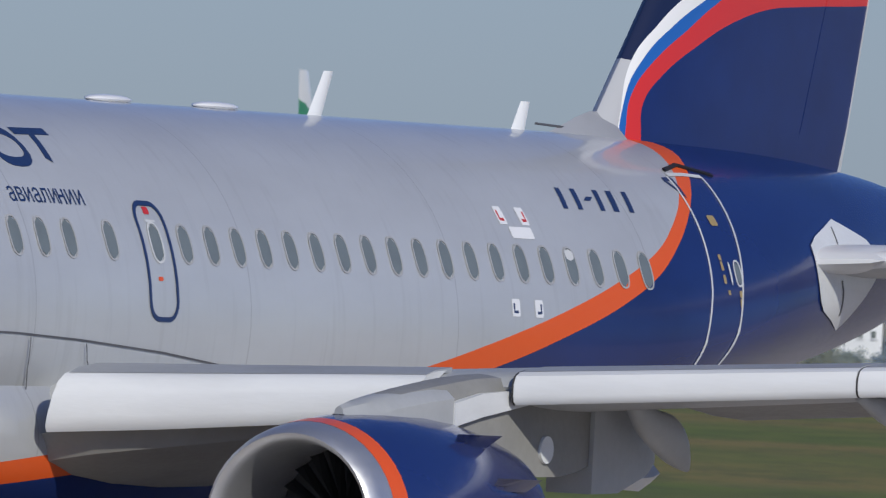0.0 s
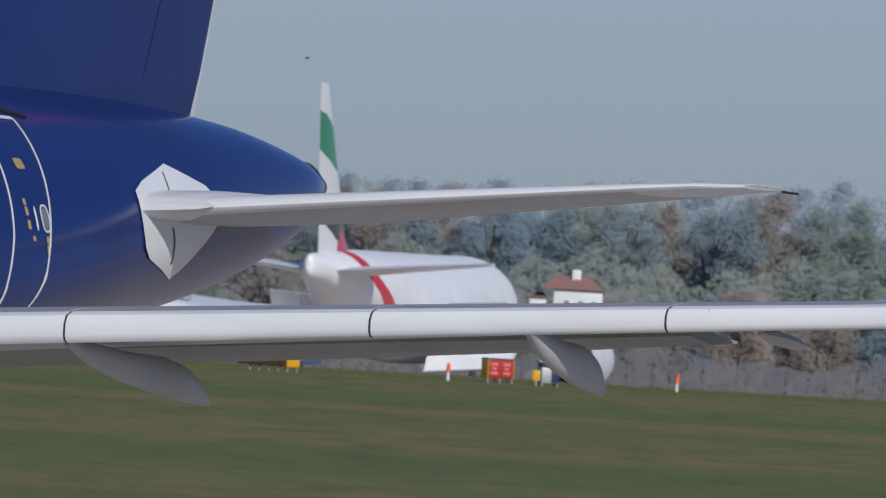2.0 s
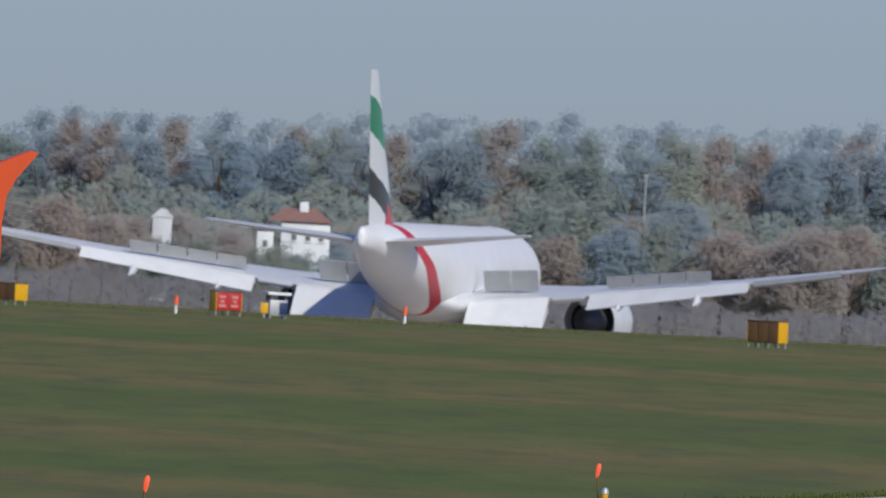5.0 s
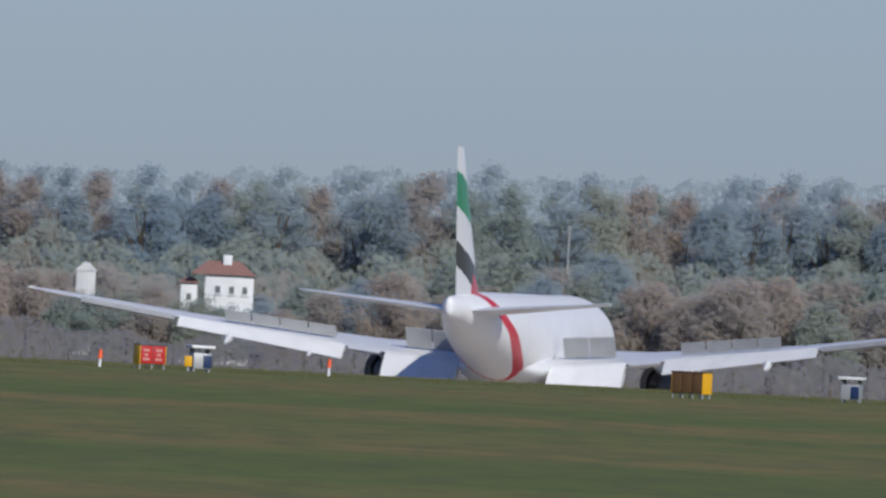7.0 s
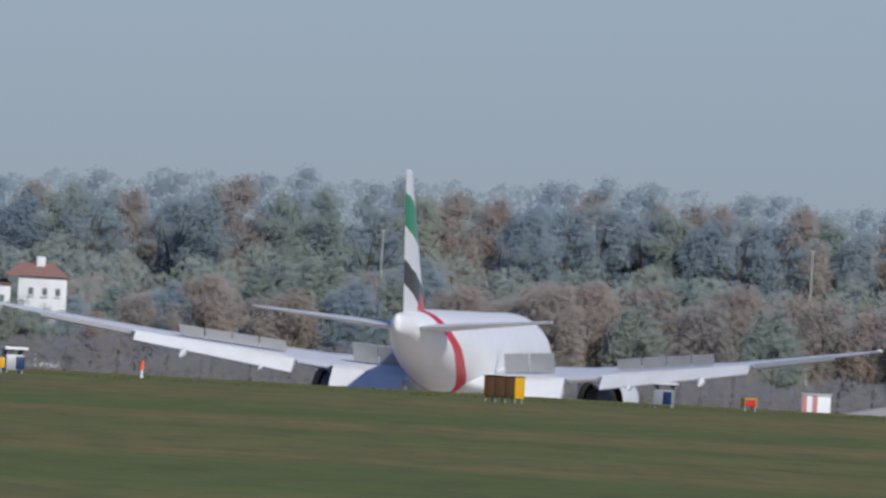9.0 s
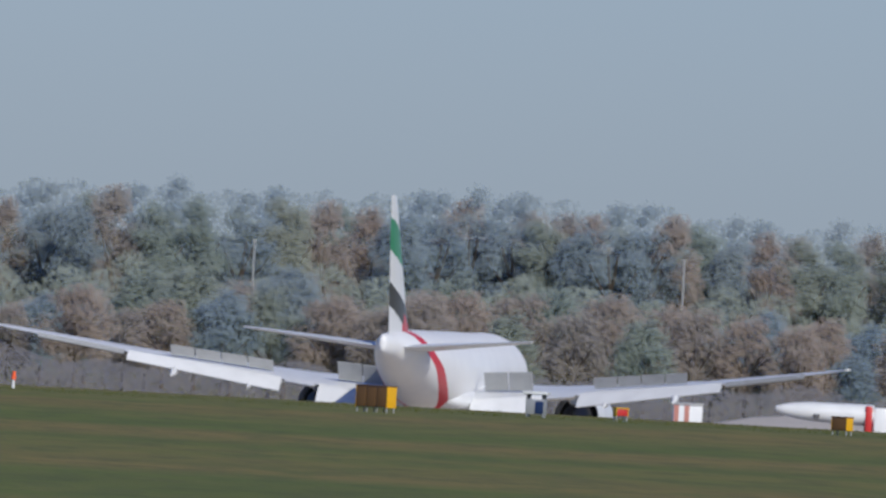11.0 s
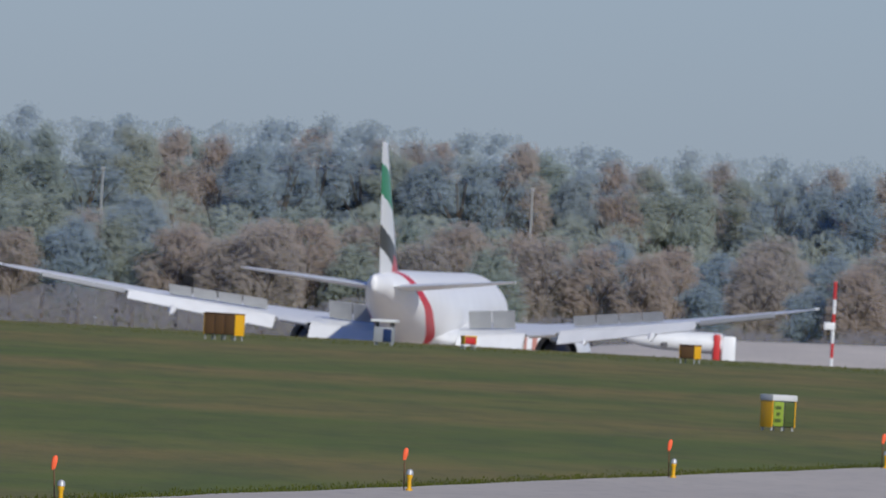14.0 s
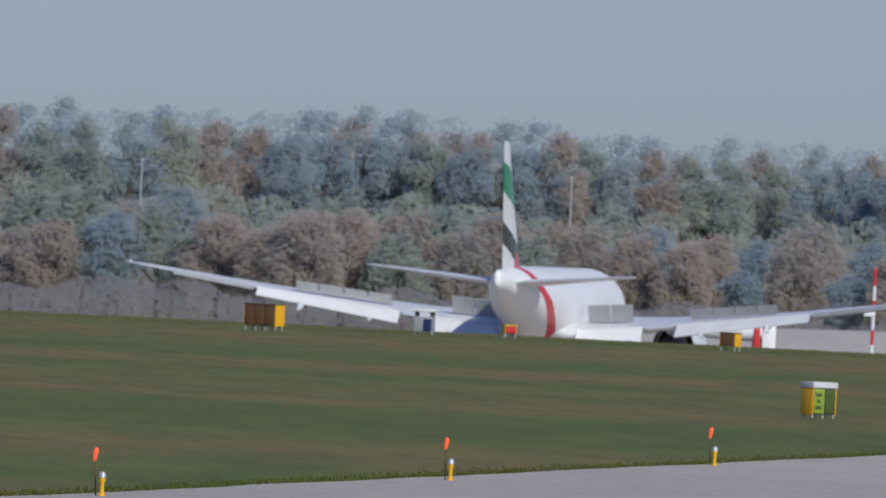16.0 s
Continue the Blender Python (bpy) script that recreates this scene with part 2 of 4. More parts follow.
def part(name, bm, material, parent, label="", smooth=True):
    """One mesh object under a thing or a part."""
    me = mesh_of(bm, name) if isinstance(bm, bmesh.types.BMesh) else bm
    if not me.materials:
        me.materials.append(material)
    if smooth:
        for p in me.polygons:
            p.use_smooth = True
        me.set_sharp_from_angle(angle=radians(38))
    ob = new(name, me)
    ob.parent = parent
    if label:
        tagged(ob, label)
    return ob


def thing(name, label, category, group="", m=None):
    ob = new(name)
    ob.empty_display_size = 0.2
    if m is not None:
        ob.matrix_basis = m
    return tagged(ob, label, category, group)


def skin(rings, closed=True, ends=True, bm=None):
    """A surface through rings of equally many points."""
    bm = bm or bmesh.new()
    vs = [[bm.verts.new(p) for p in r] for r in rings]
    n = len(rings[0])
    for a, b in zip(vs, vs[1:]):
        for i in range(n if closed else n - 1):
            j = (i + 1) % n
            bm.faces.new((a[i], a[j], b[j], b[i]))
    if ends and closed:
        for r in (vs[0], vs[-1]):
            if len({tuple(round(c, 5) for c in v.co) for v in r}) > 2:
                bm.faces.new(r)
    bmesh.ops.recalc_face_normals(bm, faces=bm.faces[:])
    return bm


def box(size, at=(0, 0, 0), bevel=0.0, bm=None, turn=None):
    bm = bm or bmesh.new()
    m = Matrix.Translation(at) @ (turn or Matrix()) @ Matrix.Diagonal((*size, 1))
    got = bmesh.ops.create_cube(bm, size=1, matrix=m)
    if bevel:
        es = list({e for v in got["verts"] for e in v.link_edges})
        bmesh.ops.bevel(bm, geom=es, offset=bevel, segments=2, affect="EDGES", profile=0.6)
    return bm


def tube(a, b, r0, r1=None, n=12, bm=None):
    a, b = Vector(a), Vector(b)
    r1 = r0 if r1 is None else r1
    q = (b - a).to_track_quat("Z", "Y")
    rings = [[p + q @ Vector((r * math.cos(2 * math.pi * i / n), r * math.sin(2 * math.pi * i / n), 0)) for i in range(n)] for p, r in ((a, r0), (b, r1))]
    return skin(rings, bm=bm)


def spun(profile, centre, n=40, side=1):
    """A body of revolution about a line along x: profile rows of (x, radius)."""
    cy, cz = centre
    return [[(x, side * -cy + r * math.cos(2 * math.pi * i / n), cz + r * math.sin(2 * math.pi * i / n)) for i in range(n)] for x, r in profile]


def aerofoil(x, chord, thick, y, z, drop=0.0, first=0.0, n=12):
    """Points round a wing section from first * chord back; drop: how far the tail edge lies under the nose."""
    us = [first + (1 - first) * (0.5 - 0.5 * math.cos(math.pi * i / n)) for i in range(n + 1)]
    def half(u):
        return thick * chord * 5 * (0.2969 * math.sqrt(max(u, 0)) - 0.126 * u - 0.3516 * u * u + 0.2843 * u ** 3 - 0.1015 * u ** 4)
    up = [(x + u * chord, y, z - drop * u + half(u)) for u in us]
    low = [(x + u * chord, y, z - drop * u - 0.75 * half(u)) for u in reversed(us[:-1])]
    return up + low[:-1] if first == 0 else up + low


def blend(rows, n):
    """Rows of numbers made n times finer by a smooth curve through them."""
    out = []
    for i in range(len(rows) - 1):
        p = [np.array(rows[max(0, min(len(rows) - 1, i + k))], float) for k in (-1, 0, 1, 2)]
        for j in range(n):
            t = j / n
            out.append(0.5 * (2 * p[1] + (p[2] - p[0]) * t + (2 * p[0] - 5 * p[1] + 4 * p[2] - p[3]) * t * t + (3 * p[1] - p[0] - 3 * p[2] + p[3]) * t ** 3))
    out.append(np.array(rows[-1], float))
    return out


# ---------------------------------------------------------------- ground
def rise(y):
    """Height of the ground: level up to a crest, then down to the runway and up again to the woods."""
    ys = [-600, 860, 900, 980, 1200, 1300, 1450, 1600, 1750, 2000, 2300, 2700, 3200, 4900]
    zs = [0, 0, -0.03, -0.45, -2.1, -3.2, -5.0, -6.2, -6.95, -7.6, -8.2, -8.5, -8.5, -8.5]
    return float(np.interp(y, ys, zs))


def smooth_rise(y):
    return sum(rise(y + k * 12) for k in range(-3, 4)) / 7 if y > 950 else rise(y)


def ground():
    bm = bmesh.new()
    ys = [-600, -100, 0, 100, 200, 300, 400, 500, 600, 700, 800, 840] + list(range(860, 1200, 10)) + list(range(1200, 2000, 40)) + list(range(2000, 4901, 100))
    xs = [-2500, -900, -300, -100, 0, 100, 300, 900, 2500]
    rows = [[bm.verts.new((x, y, smooth_rise(y))) for x in xs] for y in ys]
    for a, b in zip(rows, rows[1:]):
        for i in range(len(xs) - 1):
            bm.faces.new((a[i], a[i + 1], b[i + 1], b[i]))
    ob = part("ground", bm, GROUND, None)
    tagged(ob, "mown airfield grass with dry brown bands", "grass", kind="structure")


EDGE = ((4.6, 321.0), (22.9, 444.0))     # the taxiway's grass edge


def edge_x(y):
    (xa, ya), (xb, yb) = EDGE
    return xa + (xb - xa) * (y - ya) / (yb - ya)


def taxiway():
    bm = bmesh.new()
    rnd = random.Random(4)
    ys = [-60 + 5 * i for i in range(140)]
    left = [edge_x(y) + rnd.uniform(-0.12, 0.12) for y in ys]
    for z, w in ((0.03, None),):
        top = [[bm.verts.new((x, y, z)), bm.verts.new((x + 150, y, z))] for x, y in zip(left, ys)]
        foot = [bm.verts.new((x - 0.02, y, -0.2)) for x, y in zip(left, ys)]
        for i in range(len(ys) - 1):
            bm.faces.new((top[i][0], top[i][1], top[i + 1][1], top[i + 1][0]))
            bm.faces.new((foot[i], top[i][0], top[i + 1][0], foot[i + 1]))
    ob = part("taxiway", bm, CONCRETE, None, smooth=False)
    tagged(ob, "pale grey concrete taxiway beside the grass", "pavement", kind="structure")
    bm = bmesh.new()
    rows = []
    for k in range(41):
        y = 975 + k * 30
        x = 49.8 + (y - 1675) * 0.17
        rows.append([bm.verts.new((x - 30, y, smooth_rise(y) + 0.06)), bm.verts.new((x + 30, y, smooth_rise(y) + 0.06))])
    for p, q in zip(rows, rows[1:]):
        bm.faces.new((p[0], p[1], q[1], q[0]))
    tagged(part("runway", bm, CONCRETE, None, smooth=False), "grey runway falling away behind the grass crest", "runway", kind="structure")


def mirage_slope():
    """Pale slope added behind the runway; stands for the bright mirage haze there."""
    rows = []
    for y, dz in ((2120, 0.02), (2160, 0.8), (2200, 1.9), (2240, 3.1), (2280, 4.1), (2292, 4.2), (2296, 0.0)):
        rows.append([(x, y, smooth_rise(y) + dz * k - (0 if k else 0.05)) for x, k in ((78, 0), (90, 0.6), (104, 0.9), (125, 1.0), (160, 1.05), (230, 1.1))])
    # concrete colour brightened to paint the shimmer's glare
    ob = part("mirage_slope", skin(rows, closed=False), concrete_paint("mirage_pale", 1.2), None)
    tagged(ob, "added pale slope standing for the hazy shimmer beyond the runway", "pavement", kind="structure")


ground()
taxiway()
mirage_slope()

# ---------------------------------------------------------------- the near airliner: x aft, port is -y, z up from the ground
# x, height of the widest line, half heights above and below it, half width
SECTIONS = [(-13.9, 3.2, 0.05, 0.05, 0.05), (-13.5, 3.25, 0.55, 0.55, 0.6), (-12.3, 3.42, 1.25, 1.25, 1.25), (-10.5, 3.6, 1.8, 1.8, 1.75), (-8.2, 3.7, 2.05, 2.05, 1.96),
            (-6, 3.7, 2.07, 2.07, 1.975), (0, 3.7, 2.07, 2.07, 1.975), (4.5, 3.7, 2.07, 2.07, 1.975), (6, 3.7, 2.07, 1.95, 1.975), (7.5, 3.7, 2.07, 1.6, 1.975),
            (9, 3.7, 2.07, 1.2, 1.975), (10.5, 3.775, 1.995, 1.02, 1.95), (12, 3.955, 1.805, 0.95, 1.85), (13.5, 4.18, 1.56, 0.98, 1.68), (15, 4.41, 1.29, 1.01, 1.42),
            (16.5, 4.61, 1.01, 0.97, 1.12), (18, 4.77, 0.71, 0.8, 0.78), (19.3, 4.87, 0.38, 0.47, 0.43), (19.98, 4.95, 0.1, 0.1, 0.12)]
FINE = np.array(blend(SECTIONS, 8))


def hull(x, z, off=0.0, side=1):
    """A point on the fuselage's side; side 1 is port."""
    c, up, low, ry = (float(np.interp(x, FINE[:, 0], FINE[:, i])) for i in (1, 2, 3, 4))
    rz = up if z > c else low
    s = max(-0.999, min(0.999, (z - c) / rz))
    k = 1 + off / rz
    return (x, -side * ry * math.sqrt(1 - s * s) * k, c + rz * s * k)


def patch(outline, off, side=1, cols=6):
    """A sheet laid on the fuselage inside an outline of (x, z), made as a grid of slices from low to high."""
    zs = [p[1] for p in outline]
    bm = bmesh.new()
    rows = []
    n = len(outline)
    for k in range(cols + 1):
        z = min(zs) + (max(zs) - min(zs)) * min(max(k / cols, 1e-3), 1 - 1e-3)
        hits = []
        for i in range(n):
            (xa, za), (xb, zb) = outline[i], outline[(i + 1) % n]
            if (za - z) * (zb - z) <= 0 and za != zb:
                hits.append(xa + (xb - xa) * (z - za) / (zb - za))
        lo, hi = min(hits), max(hits)
        rows.append([hull(lo + (hi - lo) * j / 3, z, off, side) for j in range(4)])
    return skin(rows, closed=False, bm=bm)


def strip(path, width, off, side=1, closed=False, thick=0.004):
    """A raised strip on the fuselage along a path of (x, z)."""
    fine = []
    for p, q in zip(path, path[1:] + (path[:1] if closed else [])):
        m = max(1, int(math.dist(p, q) / 0.05))
        fine += [(p[0] + (q[0] - p[0]) * k / m, p[1] + (q[1] - p[1]) * k / m) for k in range(m)]
    path = fine if closed else fine + [path[-1]]
    n = len(path)
    rings = []
    for i in range(n):
        a, b = path[(i - 1) % n if closed or i else 0], path[(i + 1) % n if closed or i < n - 1 else i]
        d = Vector((b[0] - a[0], b[1] - a[1])).normalized() * width / 2
        x, z = path[i]
        rings.append([hull(x - d.y, z + d.x, off - thick, side), hull(x - d.y, z + d.x, off, side), hull(x + d.y, z - d.x, off, side), hull(x + d.y, z - d.x, off - thick, side)])
    if closed:
        rings.append(rings[0])
    return skin(rings, closed=False)


def oval(x, z, w, h, n=20, power=2.6):
    out = []
    for i in range(n):
        a = 2 * math.pi * i / n
        c, s = math.cos(a), math.sin(a)
        out.append((x + w / 2 * math.copysign(abs(c) ** (2 / power), c), z + h / 2 * math.copysign(abs(s) ** (2 / power), s)))
    return out


def rounded(x0, z0, x1, z1, r, n=5):
    out = []
    for cx, cz, a0 in ((x1 - r, z1 - r, 0), (x0 + r, z1 - r, 90), (x0 + r, z0 + r, 180), (x1 - r, z0 + r, 270)):
        for i in range(n + 1):
            a = radians(a0 + 90 * i / n)
            out.append((cx + r * math.cos(a), cz + r * math.sin(a)))
    return out


def lettering(words, x0, x1, z0, z1, off):
    """Raised words laid on the port side of the fuselage."""
    cu = bpy.data.curves.new("words", "FONT")
    cu.body = words
    ob = bpy.data.objects.new("words", cu)
    scene.collection.objects.link(ob)
    bpy.context.view_layer.update()
    me = bpy.data.meshes.new_from_object(ob.evaluated_get(bpy.context.evaluated_depsgraph_get()))
    bpy.data.objects.remove(ob)
    co = np.array([v.co[:] for v in me.vertices])
    lo, hi = co.min(0), co.max(0)
    for v in me.vertices:
        u, w = (v.co.x - lo[0]) / (hi[0] - lo[0]), (v.co.y - lo[1]) / (hi[1] - lo[1])
        v.co = hull(x0 + (x1 - x0) * u, z0 + (z1 - z0) * w, off)
    return me


# wing: port distance, nose x, chord, nose z, thickness
WING = [(1.2, -3.75, 6.5, 2.82, 0.135), (2.4, -3.2, 5.9, 2.9, 0.13), (6.1, -1.28, 4.0, 3.26, 0.115), (8.95, 0.17, 3.35, 3.5, 0.11), (11.4, 1.42, 2.75, 3.7, 0.11), (13.7, 2.6, 2.1, 3.89, 0.105), (16.95, 4.33, 0.85, 4.12, 0.1)]


def wing_at(y):
    return [float(np.interp(y, [w[0] for w in WING], [w[i] for w in WING])) for i in range(1, 5)]


def slat_rings(y0, y1, side, n=4):
    rings = []
    for k in range(n + 1):
        y = y0 + (y1 - y0) * k / n
        x, c, z, t = wing_at(y)
        h = float(np.interp(y, [2.4, 5.4, 6.1, 15.9], [0.54, 0.4, 0.3, 0.21]))
        mid = float(np.interp(y, [2.4, 5.4, 6.1, 15.9], [2.9, 3.14, 3.26, 4.045]))
        shape = [(0.55, 0.64), (0.32, 0.6), (0.13, 0.51), (0.04, 0.38), (0.0, 0.12), (0.0, -0.25), (0.02, -0.42), (0.07, -0.52), (0.2, -0.5), (0.2, -0.1), (0.3, 0.35)]
        inner = 0.1 if k == 0 and y < 3 else 0.0
        rings.append([(x + dx * (0.6 + 0.8 * h) - inner * (0.64 - dz) * 0.5, -side * (y - inner * (0.64 - dz)), mid + dz * h) for dx, dz in shape])
    return rings


def near_airliner():
    a = thing("airliner", "silver and navy twin-engine airliner with orange stripe taxiing", "airplane")
    rings = []
    for x, c, up, low, ry in FINE:
        rings.append([(x, ry * math.cos(2 * math.pi * i / 72), c + (up if i < 36 else low) * math.sin(2 * math.pi * i / 72)) for i in range(72)])
    fuselage = part("fuselage", skin(rings), FUSELAGE, a, "silver fuselage, navy tail and orange band")
    # wing root fairing
    rows = [(-7.5, 2.75, 0.5, 1.3), (-6.5, 2.65, 0.95, 1.8), (-4.5, 2.55, 1.15, 2.02), (-2, 2.5, 1.2, 2.1), (1, 2.45, 1.2, 2.1), (4, 2.5, 1.1, 2.0), (6, 2.6, 0.8, 1.7), (7.2, 2.7, 0.3, 1.0)]
    rings = [[(x, ry * math.cos(2 * math.pi * i / 40), c + rz * math.sin(2 * math.pi * i / 40)) for i in range(40)] for x, c, rz, ry in blend(rows, 4)]
    part("belly_fairing", skin(rings), FUSELAGE, a, "bulged silver wing root fairing")
    for path in ([(-6.0, 3.53), (-3.4, 3.53), (-2.1, 3.49), (-0.5, 3.41), (0.76, 3.31), (1.93, 3.23), (3.4, 3.17)],):
        part("fairing_seam", strip(path, 0.018, 0.012), DARKGREY, fuselage)
    for path in ([(-3.15, 3.5), (-3.1, 3.2), (-2.95, 2.9), (-3.05, 2.6)], [(-2.05, 3.46), (-1.98, 3.3), (-1.75, 3.1)]):
        part("panel_seam", strip(path, 0.012, 0.035), DARKGREY, fuselage)
    # cabin windows
    xs = [0.06 + 0.533 * k for k in range(19)] + [-1.42, -2.23, -2.76, -3.29, -3.82, -4.35, -4.88]
    for side in (1, -1):
        for x in xs:
            w = part("window", strip(oval(x, 4.437, 0.235, 0.365), 0.018, 0.009, side, True), RIM, a, "oval cabin window with pale rim")
            part("pane", patch(oval(x, 4.437, 0.222, 0.35), 0.005, side), PANE, w)
    part("blind", patch(oval(8.06, 4.545, 0.17, 0.11), 0.0065), SEAL, a, "half-drawn pale window blind")
    # overwing exit
    exit_ = part("exit_hatch", strip(rounded(-0.79, 3.72, -0.25, 4.8, 0.17), 0.045, 0.01, closed=True), INK, a, "overwing exit outlined in dark blue")
    w = part("window", strip(oval(-0.52, 4.437, 0.235, 0.37), 0.02, 0.009, 1, True), SEAL, exit_)
    part("placard", patch(rounded(-0.58, 4.70, -0.47, 4.77, 0.01), 0.004), RED, exit_)
    part("placard", patch(rounded(-0.6, 4.08, -0.51, 4.12, 0.01), 0.004), ORANGE, exit_)
    part("placard", patch(rounded(-0.62, 4.63, -0.42, 4.65, 0.005), 0.004), SEAL, exit_)
    part("pane", patch(oval(-0.52, 4.437, 0.222, 0.35), 0.005), PANE, exit_)
    # rear door
    door = part("rear_door", strip([(11.36, 5.38), (11.28, 5.1), (11.2, 4.78), (11.08, 4.28), (10.93, 3.88), (10.78, 3.57), (10.7, 3.3)], 0.03, 0.008), SEAL, a, "navy rear cabin door outlined in white")
    part("door_outline", strip([(11.4, 5.4), (11.8, 5.41), (12.2, 5.4)], 0.03, 0.008), SEAL, door)
    part("door_outline", strip([(12.2, 5.4), (12.11, 5.15), (11.99, 4.79), (11.86, 4.4), (11.72, 3.95), (11.49, 3.58), (11.4, 3.3)], 0.03, 0.008), SEAL, door)
    part("door_window", patch(oval(11.78, 4.46, 0.13, 0.22), 0.005), PANE, door)
    part("door_window_rim", strip(oval(11.78, 4.46, 0.15, 0.25), 0.02, 0.007, 1, True), SEAL, door)
    part("handle", patch(rounded(11.56, 4.34, 11.6, 4.57, 0.015), 0.012), SEAL, door, "white door handle mark")
    for x, z, h in ((11.4, 4.35, 0.09), (11.4, 4.48, 0.09), (11.4, 4.58, 0.06), (11.74, 4.12, 0.09), (11.74, 4.22, 0.07), (11.46, 4.24, 0.05)):
        part("placard", patch(rounded(x, z, x + 0.06, z + h, 0.01), 0.005), GOLD, door)
    part("placard", patch(rounded(11.55, 4.92, 11.72, 5.02, 0.02), 0.005), GOLD, door)
    part("door_hinge_strake", strip([(11.45, 5.44), (11.9, 5.5), (12.5, 5.42)], 0.025, 0.02, thick=0.02), BLACK, a)
    part("door_corner_mark", strip([(11.2, 5.35), (11.42, 5.36), (11.38, 5.2), (11.2, 5.35)], 0.035, 0.006), INK, door)
    # markings: airline word, plain shapes for the name, bars for the registration
    word = part("airline_word", lettering("авиали", -3.13, -2.18, 4.75, 4.89, 0.004), INK, a, "dark blue lettering", smooth=False)
    part("word_end", lettering("ии", -1.99, -1.68, 4.75, 4.89, 0.004), INK, word, smooth=False)
    for path in ([(-2.15, 4.75), (-2.15, 4.89)], [(-2.045, 4.75), (-2.045, 4.89)]):
        part("letter_stem", strip(path, 0.026, 0.005), INK, word)
    part("letter_bar", strip([(-2.15, 4.825), (-2.045, 4.825)], 0.022, 0.005), INK, word)
    part("name_shape", strip(oval(-2.55, 5.27, 0.62, 0.3), 0.085, 0.005, 1, True), INK, a)
    part("name_shape", strip([(-2.15, 5.41), (-1.45, 5.42)], 0.06, 0.005), INK, a)
    part("name_shape", strip([(-1.8, 5.41), (-1.85, 5.28), (-1.9, 5.15)], 0.1, 0.005), INK, a)
    for k, (x0, x1) in enumerate(((8.42, 8.52), (8.74, 8.84), (8.98, 9.12), (9.22, 9.32), (9.5, 9.62), (9.84, 9.94))):
        z0, z1 = (5.0, 5.2) if k != 2 else (5.09, 5.13)
        part("registration_bar", patch([(x0, z0), (x1, z0), (x1 + 0.1, z1), (x0 + 0.1, z1)], 0.004), INK, a)
    for x, z, dx in ((6.83, 4.88, 1), (7.3, 4.88, -1), (6.63, 3.99, 1), (7.12, 3.99, -1)):
        m = part("jacking_mark", patch(rounded(x, z - 0.07, x + 0.17, z + 0.1, 0.01), 0.004), JETWHITE, a, "white square with dark corner mark")
        part("corner_mark", strip([(x + 0.085 - 0.04 * dx, z + 0.06), (x + 0.085 - 0.04 * dx, z - 0.025), (x + 0.085 + 0.04 * dx, z - 0.025)], 0.03, 0.007), INK if z < 4.5 else RED, m)
    part("placard", patch(rounded(6.98, 4.68, 7.45, 4.79, 0.01), 0.004), JETWHITE, a)
    # crown aerials
    for x in (1.78, 3.95):
        rings = [[(x + u, 0.13 * math.sqrt(max(0, 1 - (u / 0.42) ** 2)) * math.cos(b), 5.79 + 0.045 * math.sqrt(max(0, 1 - (u / 0.42) ** 2)) * math.sin(b)) for b in [2 * math.pi * i / 12 for i in range(12)]] for u in (-0.415, -0.36, -0.25, -0.1, 0.1, 0.25, 0.36, 0.415)]
        part("satellite_dome", skin(rings), JETWHITE, a, "flat white aerial on the crown")
    for x, h, lean, y in ((6.02, 0.46, 0.26, 0.02), (10.3, 0.3, 0.14, 0.0)):
        rings = [[(x + lean * k + dx * (1 - 0.35 * k), y + dy, 5.75 + h * k) for dx, dy in ((-0.14, 0), (-0.06, 0.025), (0.08, 0.02), (0.16, 0), (0.08, -0.02), (-0.06, -0.025))] for k in (0, 0.5, 1)]
        part("blade_aerial", skin(rings), WHITE, a, "white blade aerial")
    # fin, rudder and fillet
    def fin_at(z):
        return [float(np.interp(z, [5.3, 7.3, 11.7], v)) for v in ([11.42, 13.1, 16.95], [16.03, 16.75, 18.15], [17.42, 17.93, 19.0])]
    def fin_half(u):
        return 0.5 * (0.2969 * math.sqrt(max(u, 0)) - 0.126 * u - 0.3516 * u * u + 0.2843 * u ** 3 - 0.1015 * u ** 4)
    rings, rud = [], []
    for z in (5.3, 6.0, 6.6, 7.3, 9, 10.5, 11.5, 11.7):
        le, hinge, te = fin_at(z)
        c = te - le
        cut = (hinge - le) / c
        us = [cut * (0.5 - 0.5 * math.cos(math.pi * k / 14)) for k in range(15)]
        rings.append([(le + u * c, fin_half(u) * c, z) for u in us] + [(le + u * c, -fin_half(u) * c, z) for u in reversed(us[1:])])
        vs = [cut + 0.006 + (0.994 - cut) * k / 5 for k in range(6)]
        rud.append([(le + u * c, fin_half(u) * c - 0.004, z) for u in vs] + [(le + u * c, 0.004 - fin_half(u) * c, z) for u in reversed(vs)])
    part("fin", skin(rings), FIN, a, "navy tail fin with white, blue and red sweep")
    rudder = part("rudder", skin([[(p[0], p[1], max(p[2], 5.5)) for p in r] for r in rud]), FIN, a)
    part("trailing_edge", skin([[(fin_at(z)[2] + dx, dy, z) for dx, dy in ((0, 0.014), (0.018, 0.01), (0.018, -0.01), (0, -0.014))] for z in (5.5, 7.3, 11.6)]), SEAL, rudder)
    up = [(10.9, 5.74), (11.25, 5.84), (11.55, 5.93), (11.85, 6.0), (12.1, 6.0)]
    rings = []
    for x, z in up:
        w = 0.3 * max(0.1, min(1, (x - 10.8) / 1.2))
        rings.append([(x, 0, z), (x + 0.05, w * 0.5, z - 0.12), (x + 0.1, w, 5.7), (x + 0.1, -w, 5.7), (x + 0.05, -w * 0.5, z - 0.12)])
